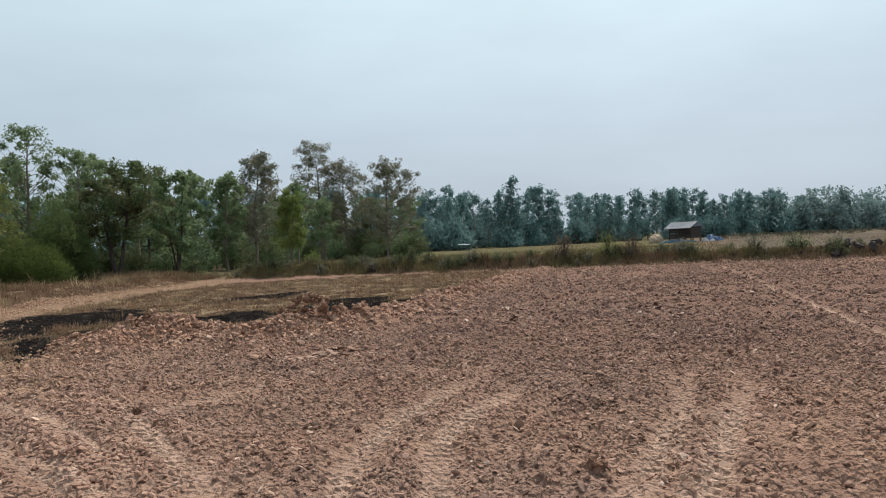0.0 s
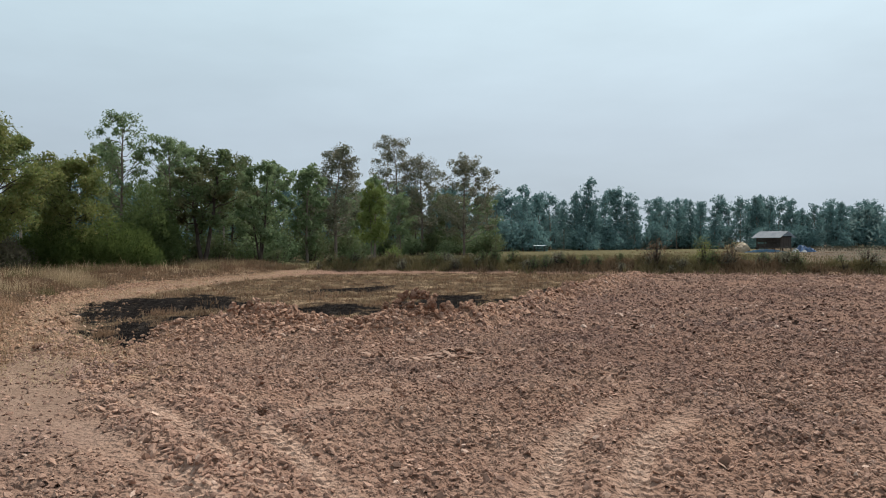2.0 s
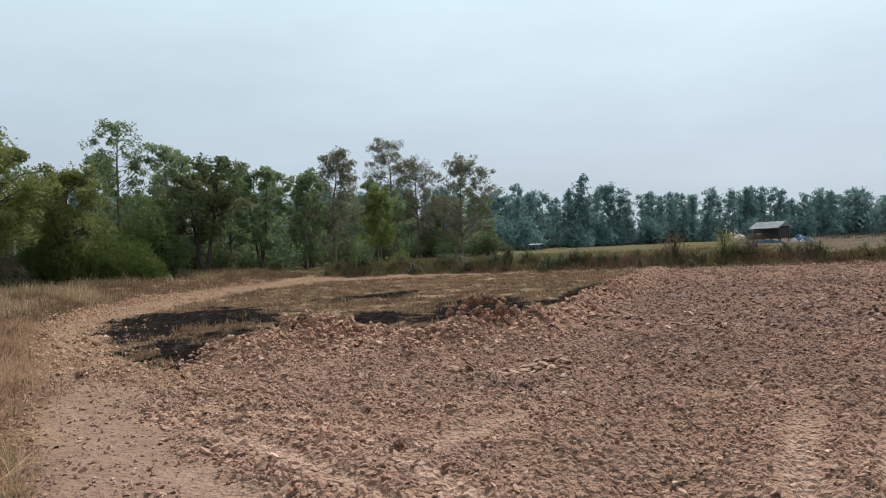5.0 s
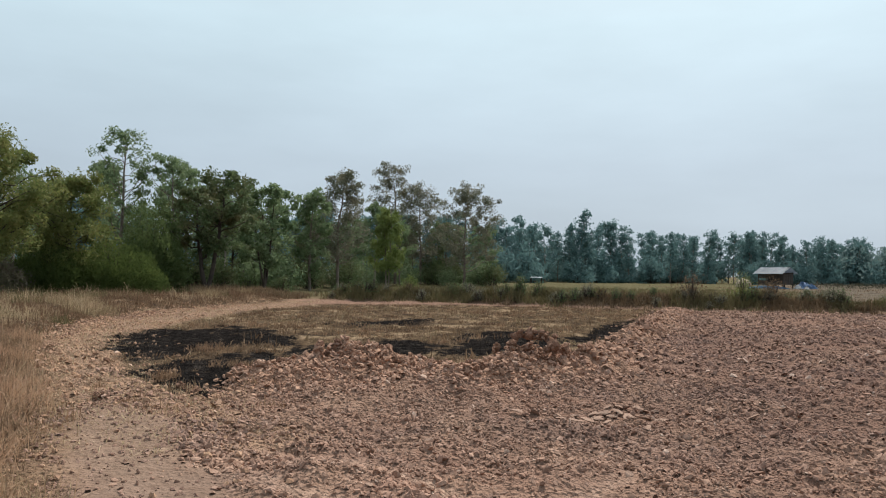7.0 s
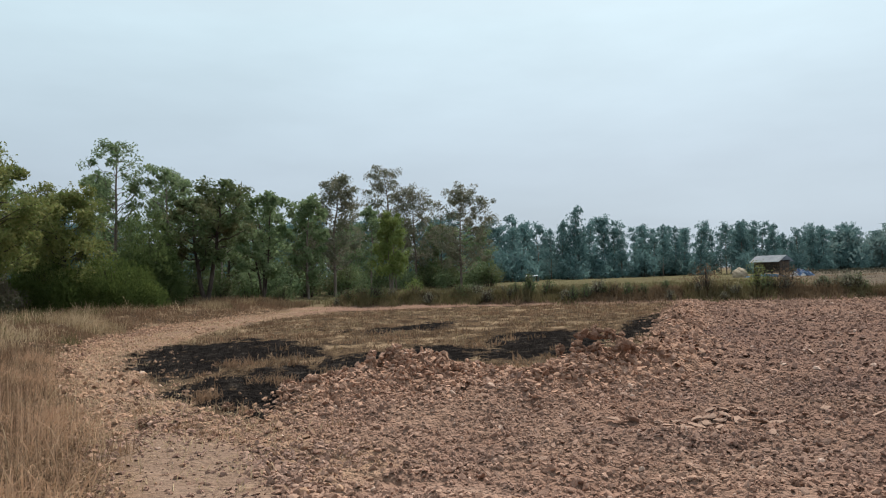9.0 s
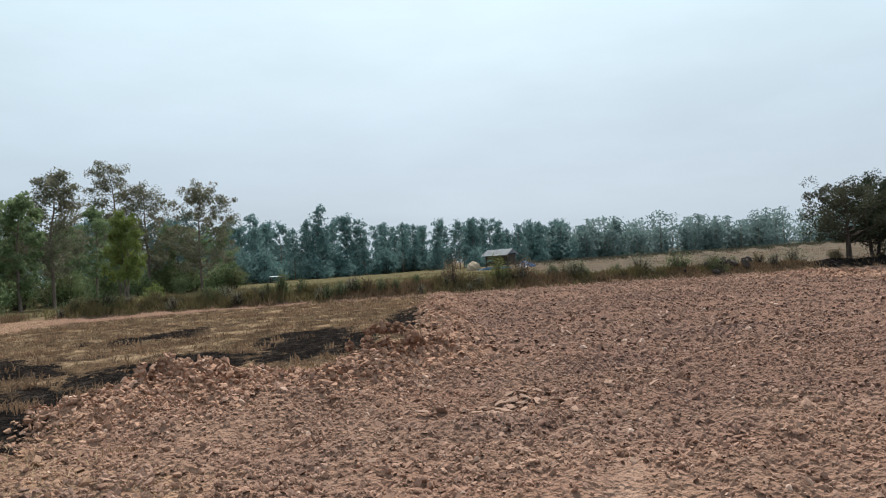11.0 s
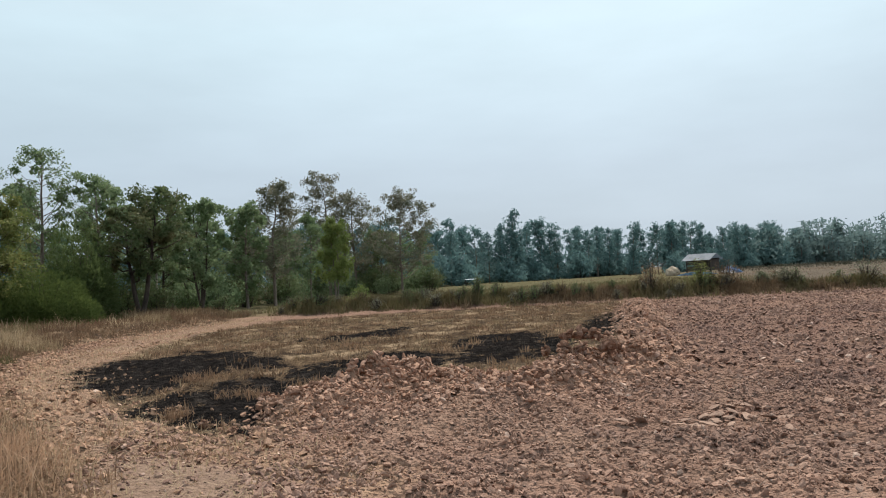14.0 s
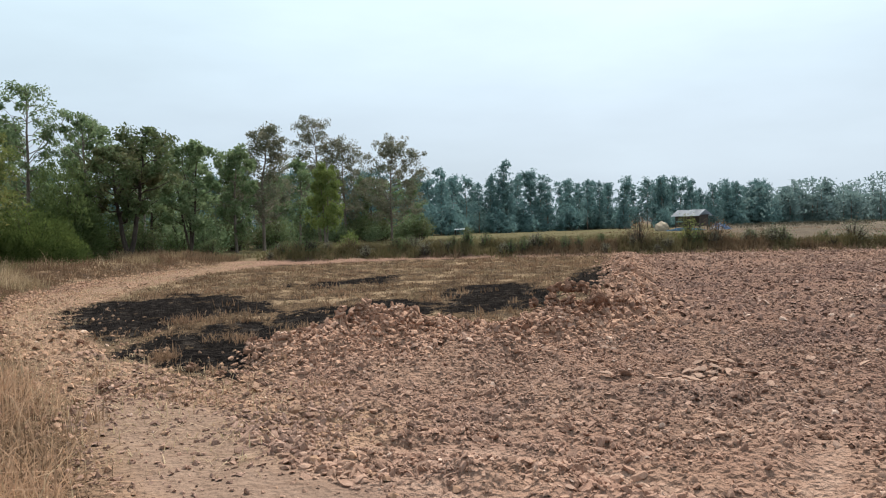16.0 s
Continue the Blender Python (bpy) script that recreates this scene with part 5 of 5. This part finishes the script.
    kinds = [
        tree(21, 8.4, 0.10, 0.25, 1.9, spire, 30, 0.8, 0.24, 4200, 0.34, BARK, LEAF_GUM, "gum_tree", "eucalyptus with grey green crown in the grove"),
        tree(22, 8.8, 0.11, 0.35, 1.8, spire, 28, 0.9, 0.24, 4000, 0.34, BARK_PALE, LEAF_GUM, "gum_tree", "pale stemmed eucalyptus in the grove"),
        tree(23, 7.6, 0.10, 0.2, 2.1, oval, 32, 0.6, 0.24, 4600, 0.38, BARK, LEAF_GUM, "leafy_tree", "full green tree in the grove"),
        tree(24, 7.8, 0.10, 0.2, 2.2, oval, 32, 0.6, 0.24, 4600, 0.38, BARK_DARK, LEAF_DARK, "leafy_tree", "dark green tree in the grove"),
    ]
    spots = [(-26, 48), (-28, 42), (-29, 37), (-31, 46), (-24, 52), (-21, 53), (-27, 56), (-23.5, 60), (-22.4, 55), (-20, 63), (-18.6, 67), (-24, 67), (-15.5, 70), (-18, 74), (-21.5, 76), (-13.8, 75), (-16, 82),
             (-12.3, 79), (-19.5, 86), (-15.5, 91), (-11.6, 92), (-8.6, 90), (-7.2, 87), (-23, 93), (-3.8, 91), (-6, 97), (-13, 101), (-20, 104), (-28, 80), (-33, 66), (-36, 55), (-34, 50)]
    for i, (x, y) in enumerate(spots):
        k = kinds[i % 4] if i < 4 else copy_thing(kinds[int(rng.integers(0, 4))], Matrix())
        stand(k, x + rng.normal(0, 0.5), y + rng.normal(0, 0.5), rng.uniform(0, 360), rng.uniform(0.74, 1.02))
    low = [shrub(25, 2.4, 1.6, 0.17, 2600, LEAF_DARK, "undergrowth_bush", "shady undergrowth bush between trunks", 1.5), shrub(26, 2.0, 1.5, 0.17, 2400, LEAF_GUM, "undergrowth_bush", "green undergrowth bush between trunks", 1.5)]
    spots = [(-22, 50), (-17.5, 54), (-19, 60), (-21, 65), (-15, 66.5), (-17, 71), (-14, 80), (-11, 83), (-8.5, 84), (-7, 82.5), (-6.3, 85), (-3.6, 84), (-26, 52), (-28, 46), (-9.5, 88), (-13, 88), (-2.4, 82), (-20, 57), (-23, 57), (-25, 62), (-18, 65), (-16, 76), (-19, 72), (-13, 94), (-17, 96), (-8, 96), (-10, 100), (-5, 93), (-22, 84), (-26, 72), (-20, 49), (-24, 49), (-31, 56), (-33, 60)]
    for i, (x, y) in enumerate(spots):
        k = low[i] if i < 2 else copy_thing(low[i % 2], Matrix())
        stand(k, x, y, rng.uniform(0, 360), rng.uniform(0.8, 1.5))


def build_far_line():
    rng = np.random.default_rng(14)
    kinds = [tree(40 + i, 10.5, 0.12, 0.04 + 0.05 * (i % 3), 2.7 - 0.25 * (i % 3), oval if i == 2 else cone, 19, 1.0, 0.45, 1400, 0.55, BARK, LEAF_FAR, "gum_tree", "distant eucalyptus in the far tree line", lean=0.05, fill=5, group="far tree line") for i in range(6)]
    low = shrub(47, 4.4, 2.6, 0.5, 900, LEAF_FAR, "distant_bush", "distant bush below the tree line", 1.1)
    line = [(-75, 84), (-50, 96), (-28, 104), (-8, 108), (3, 116), (13, 124), (26, 128), (40, 134), (56, 140), (74, 148)]
    spots, run = [], 0.0
    for (ax, ay), (bx, by) in zip(line[:-1], line[1:]):
        n = max(4, int(math.hypot(bx - ax, by - ay) / (0.72 if ax < 40 else 0.68)))
        for i in range(n):
            f = (i + rng.uniform(0, 0.7)) / n
            spots.append((ax + (bx - ax) * f + rng.normal(0, 0.8), ay + (by - ay) * f + rng.normal(0, 1.0) + rng.choice([0, 4, 9, 15])))
    for i, (x, y) in enumerate(spots):
        k = kinds[i] if i < 6 else copy_thing(kinds[int(rng.integers(0, 6))], Matrix())
        stand(k, x, y, rng.uniform(0, 360), (0.5 + 0.48 * rng.power(1.3)) * (0.93 if x > 22 else 1.0))
    stand(copy_thing(kinds[1], Matrix()), 12.4, 123.0, 40, 1.12)
    px, py = along(rng, 460, [(66, 144), (95, 158), (125, 164), (165, 162), (215, 148), (265, 115), (300, 60), (305, 10)], 3.0)
    crowns, trunks = [], []
    for x, y in zip(px, py):
        tall, z = 5.0 + 5.2 * rng.power(0.7), at(x, y)
        n, r = 250, rng.uniform(1.2, 2.6)
        f = rng.uniform(0.0, 1, n) ** 1.1
        knots = rng.normal(0, 0.45 * r, (12, 2))[rng.integers(0, 12, n)]
        taper = (0.6 + 1.1 * np.sin(np.pi * f) * (1.1 - 0.6 * f))[:, None]
        p = np.concatenate([knots * taper + rng.normal(0, 0.3 * r, (n, 2)), (f * tall)[:, None]], 1)
        crowns.append(leaf_quads(rng, p + np.array([[x, y, z]]), 0.8))
        trunks.append(tube(np.array([[x, y, z - 0.1], [x + rng.normal(0, 0.2), y, z + 0.5 * tall], [x + rng.normal(0, 0.3), y, z + 0.9 * tall]]), (0.14, 0.1, 0.03), 4))
    woods = tagged(new("far_woods"), "hazy belt of distant gum trees", "trees", kind="stuff")
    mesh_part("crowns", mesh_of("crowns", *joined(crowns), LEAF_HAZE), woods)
    mesh_part("trunks", mesh_of("trunks", *joined(trunks), BARK), woods)
    for i, (x, y) in enumerate(spots[::2]):
        k = low if i == 0 else copy_thing(low, Matrix())
        stand(k, x + rng.normal(0, 1.5), y - rng.uniform(1.0, 4.0), rng.uniform(0, 360), rng.uniform(0.7, 1.3))


def build_right_clump():
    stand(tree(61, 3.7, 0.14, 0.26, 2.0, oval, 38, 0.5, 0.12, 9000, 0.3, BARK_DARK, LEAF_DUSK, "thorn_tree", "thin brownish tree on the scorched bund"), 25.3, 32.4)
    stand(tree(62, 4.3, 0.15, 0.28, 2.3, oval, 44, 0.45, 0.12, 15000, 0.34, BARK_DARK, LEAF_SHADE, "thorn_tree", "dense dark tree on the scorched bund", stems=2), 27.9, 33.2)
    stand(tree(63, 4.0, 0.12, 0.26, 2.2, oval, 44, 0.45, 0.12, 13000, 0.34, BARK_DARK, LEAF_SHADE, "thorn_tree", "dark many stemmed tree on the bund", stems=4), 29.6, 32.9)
    stand(tree(64, 4.6, 0.12, 0.3, 2.0, oval, 36, 0.5, 0.12, 8500, 0.28, BARK_DARK, LEAF_DARK, "thorn_tree", "leaning tree with greener open crown", stems=2), 31.3, 33.2)
    stand(tree(65, 3.0, 0.05, 0.06, 1.1, cone, 60, 1.2, 0.08, 300, 0.2, BARK_DARK, LEAF_BROWN, "bare_shrub", "leafless thin stemmed shrub", stems=5), 31.6, 30.6)
    stand(tree(66, 3.6, 0.07, 0.12, 1.5, cone, 50, 1.0, 0.09, 900, 0.25, BARK, LEAF_BROWN, "bare_shrub", "half leafless shrub at the field end", stems=4), 36.4, 31.6)
    stand(tree(69, 3.2, 0.06, 0.12, 1.4, cone, 44, 1.0, 0.09, 1400, 0.25, BARK, LEAF_BROWN, "bare_shrub", "half leafless shrub at the field end", stems=3), 34.4, 33.6)
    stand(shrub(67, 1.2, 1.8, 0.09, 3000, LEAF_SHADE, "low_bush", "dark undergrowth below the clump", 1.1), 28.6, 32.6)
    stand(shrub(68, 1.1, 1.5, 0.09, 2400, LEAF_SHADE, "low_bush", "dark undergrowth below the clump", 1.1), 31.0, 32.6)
    for x, y, z, turn, tip, size in ((32.8, 30.9, 0.35, -20, 74, 1.7), (34.6, 31.0, 0.5, -25, 60, 1.9)):
        t = np.linspace(0, 1, 6)
        v, f = tube(np.stack([0.05 * np.sin(t * 5), 0.04 * np.cos(t * 4), (t - 0.5) * size], 1), 0.12 - 0.06 * t, 8)
        ob = tagged(new("fallen_log", mesh_of("fallen_log", v, f, BARK, True)), "grey dead log leaning on the bund", "log")
        ob.matrix_world = pose(x, y, at(x, y) + z, 0, tip, turn)


def build_bund_shrubs():
    rng = np.random.default_rng(17)
    for i, (x, y, tall, wide, mat, label) in enumerate((
            (-1.4, 40.6, 1.15, 0.4, LEAF_DARK, "small dark upright shrub on the bund"), (6.6, 38.4, 1.3, 1.0, RUSSET, "withered reddish brown shrub on the bund"),
            (8.8, 37.6, 1.45, 0.6, LEAF_YELLOW, "yellowing shrub on the bund"), (9.9, 37.2, 1.2, 0.7, RUSSET, "dark dry shrub on the bund"),
            (15.2, 35.2, 0.9, 0.9, LEAF_BROWN, "withered brown shrub on the bund"), (17.0, 34.6, 0.85, 0.7, LEAF_DARK, "dark dry shrub on the bund"),
            (3.2, 44.5, 0.9, 0.4, LEAF_YELLOW, "small yellow green shrub in the field beyond"), (12.2, 36.3, 0.7, 0.6, LEAF_BROWN, "low withered shrub on the bund"),
            (18.6, 34.0, 0.7, 0.8, LEAF_BROWN, "low withered shrub on the bund"), (22.4, 33.0, 0.9, 0.9, LEAF_BROWN, "scorched brown shrub on the bund"),
            (-9.6, 42.2, 0.8, 1.2, LEAF_DARK, "low dark shrub in the ditch"), (-4.6, 41.4, 0.6, 0.9, LEAF_DARK, "low dark shrub on the bund"))):
        stand(shrub(70 + i, tall, wide, 0.085, 800, mat, "low_bush", label, 2.0), x, y, rng.uniform(0, 360))
    weed = [shrub(90 + i, 0.75, 0.5, 0.07, 500, m, "dry_weed", "half-withered weed clump in the bund grass", 1.5) for i, m in enumerate((LEAF_BROWN, SEDGE, LEAF_DARK))]
    px, py = along(rng, 74, BUND[:7], 0.4)
    for i, (x, y) in enumerate(zip(px, py)):
        k = weed[i] if i < 3 else copy_thing(weed[i % 3], Matrix())
        stand(k, x, y, rng.uniform(0, 360), rng.uniform(0.5, 1.1))


build_grove()
build_far_line()
build_right_clump()
build_bund_shrubs()

# ---- hut and what stands round it ----


def box(bm, lo, hi, m=None):
    made = bmesh.ops.create_cube(bm, size=1.0)["verts"]
    size = [b - a for a, b in zip(lo, hi)]
    mid = [(a + b) / 2 for a, b in zip(lo, hi)]
    bmesh.ops.transform(bm, matrix=(m or Matrix()) @ Matrix.Translation(mid) @ Matrix.Diagonal((*size, 1)), verts=made)


def one_box(lo, hi, m=None):
    bm = bmesh.new()
    box(bm, lo, hi, m)
    bmesh.ops.bevel(bm, geom=list(bm.edges), offset=0.008, segments=1, affect="EDGES")
    return bm


def tin_sheet(length, run, slope, side):
    """A corrugated roof slope, falling from the ridge to one side."""
    n = int(length / 0.06)
    xs = np.linspace(-length / 2, length / 2, n)
    top = 0.02 * np.sin(np.arange(n) * 1.7)
    bm = bmesh.new()
    rows = []
    for k in range(5):
        d = run * k / 4
        rows.append([bm.verts.new((x, side * d, -d * slope + t + 0.01 * math.sin(3 * x + k))) for x, t in zip(xs, top)])
    for a, b in zip(rows[:-1], rows[1:]):
        for i in range(n - 1):
            bm.faces.new((a[i], a[i + 1], b[i + 1], b[i]))
    geom = bmesh.ops.solidify(bm, geom=list(bm.faces), thickness=0.012)
    return bm


def build_hut():
    hut = tagged(new("field_hut"), "open wooden field hut with a grey zinc roof", "hut")
    x, y = 30.6, 90.2
    ridge, eave = 2.75, 1.95
    for sx in (-1.75, -0.6, 0.6, 1.75):
        for sy in (-1.0, 1.0):
            part("post", one_box((sx - 0.06, sy - 0.06, -0.1), (sx + 0.06, sy + 0.06, eave + 0.15)), WOOD, hut)
    part("floor", one_box((-1.9, -1.15, 0.55), (1.9, 1.15, 0.65)), WOOD, hut)
    part("beam", one_box((-1.95, -1.06, eave), (1.95, -0.94, eave + 0.12)), WOOD, hut)
    part("beam", one_box((-1.95, 0.94, eave), (1.95, 1.06, eave + 0.12)), WOOD, hut)
    part("ridge_beam", one_box((-2.0, -0.05, ridge - 0.16), (2.0, 0.05, ridge - 0.04)), WOOD, hut)
    for k in range(9):
        part("wall_board", one_box((-1.8 + k * 0.4, 1.02, 0.65), (-1.42 + k * 0.4, 1.05, eave)), WOOD, hut)
    for k in range(4):
        part("wall_board", one_box((1.8, -0.95 + k * 0.48, 0.65), (1.83, -0.5 + k * 0.48, eave)), WOOD, hut)
    # Front boards; the two lowest are added to darken the open space there.
    for z in (0.67, 0.86, 1.3, 1.5, 1.7):
        part("wall_board", one_box((-1.8, -1.05, z), (1.8, -1.02, z + 0.18)), WOOD, hut)
    part("rail", one_box((-1.8, -1.06, 1.06), (1.8, -1.0, 1.13)), WOOD, hut)
    a = part("roof", tin_sheet(4.3, 1.65, 0.52, -1), TIN, hut, "grey corrugated zinc roof slope")
    a.location = (0, 0, ridge)
    b = part("roof", tin_sheet(4.3, 1.65, 0.52, 1), TIN, hut, "grey corrugated zinc roof slope")
    b.location = (0, 0, ridge)
    hut.matrix_world = pose(x, y, at(x, y), 0, 0, -56) @ Matrix.Scale(0.9, 4)


def sheet(name, label, material, lx, ly, high, seed, category="tarpaulin", thick=0.02):
    """A crumpled sheet draped over something low."""
    bm = bmesh.new()
    n = 14
    grid = [[bm.verts.new(((i / n - 0.5) * lx, (j / n - 0.5) * ly, max(0.02, high * math.sin(math.pi * i / n) ** 0.7 * math.sin(math.pi * j / n) ** 0.7 * (1 + 0.5 * noise.noise((i * 0.4 + seed, j * 0.4, 0)))) + 0.05 * noise.noise((i * 0.9, j * 0.9, seed)))) for j in range(n + 1)] for i in range(n + 1)]
    for i in range(n):
        for j in range(n):
            bm.faces.new((grid[i][j], grid[i + 1][j], grid[i + 1][j + 1], grid[i][j + 1]))
    bmesh.ops.solidify(bm, geom=list(bm.faces), thickness=thick)
    me = bpy.data.meshes.new(name)
    bm.to_mesh(me)
    bm.free()
    me.materials.append(material)
    return tagged(new(name, me), label, category)


def build_hut_things():
    def lay(ob, x, y, turn):
        ob.matrix_world = pose(x, y, at(x, y), 0, 0, turn)

    lay(sheet("tarpaulin", "blue tarpaulin heaped beside the hut", BLUE, 2.0, 1.5, 0.8, 3), 33.6, 89.6, 30)
    lay(sheet("tarpaulin", "crumpled blue tarpaulin on the ground", BLUE, 1.4, 1.2, 0.5, 8), 34.6, 90.2, 10)
    lay(sheet("net_fence", "low blue net laid along the ground", NET_BLUE, 4.6, 0.6, 0.35, 5, "net"), 29.0, 88.0, -20)
    lay(sheet("sack", "white sack lying by the hut", WHITE, 0.9, 0.6, 0.45, 6, "sack"), 32.4, 88.4, 15)
    lay(sheet("sack", "white sack lying by the hut", WHITE, 0.7, 0.6, 0.3, 7, "sack"), 33.3, 88.2, 70)
    bm = bmesh.new()
    bmesh.ops.create_icosphere(bm, subdivisions=4, radius=1.0)
    for v in bm.verts:
        p = v.co
        r = 1 + 0.14 * noise.noise(p * 2.2) + 0.07 * noise.noise(p * 7) + 0.05 * noise.noise(p * 15)
        v.co = Vector((p.x * 0.85 * r, p.y * 0.85 * r, max(-0.1, (p.z * 0.75 + 0.35) * r)))
    me = bpy.data.meshes.new("straw_stack")
    bm.to_mesh(me)
    bm.free()
    me.materials.append(STRAW)
    lay(tagged(new("straw_stack", me), "rounded pale straw stack near the hut", "straw stack"), 27.6, 92.0, 0)

    shed = tagged(new("shelter"), "low distant shelter with a pale roof", "shelter")
    for sx in (-1.0, 1.0):
        for sy in (-0.6, 0.6):
            part("post", one_box((sx - 0.05, sy - 0.05, -0.1), (sx + 0.05, sy + 0.05, 1.2)), WOOD, shed)
    part("roof", one_box((-1.2, -0.8, 1.2), (1.2, 0.8, 1.25)), TIN, shed, "pale sheet roof")
    shed.matrix_world = pose(4.0, 104.0, at(4.0, 104.0), 4, 0, -10) @ Matrix.Scale(0.7, 4)

    rng = np.random.default_rng(2)
    lump = lump_mesh(rng, 0.6, 2, ASH)
    for i in range(26):
        ob = new("scorched_clod", lump)
        x, y, s = 19.2 + rng.normal(0, 1.2), 33.6 + rng.normal(0, 0.35), rng.uniform(0.08, 0.24)
        ob.matrix_world = pose(x, y, at(x, y) + s * 0.4 + 0.1, rng.normal(0, 30), rng.normal(0, 30), rng.uniform(0, 360)) @ Matrix.Scale(s, 4)
        tagged(ob, "blackened clod in a heap on the bund", "soil clod", "scorched clods")


build_hut()
build_hut_things()
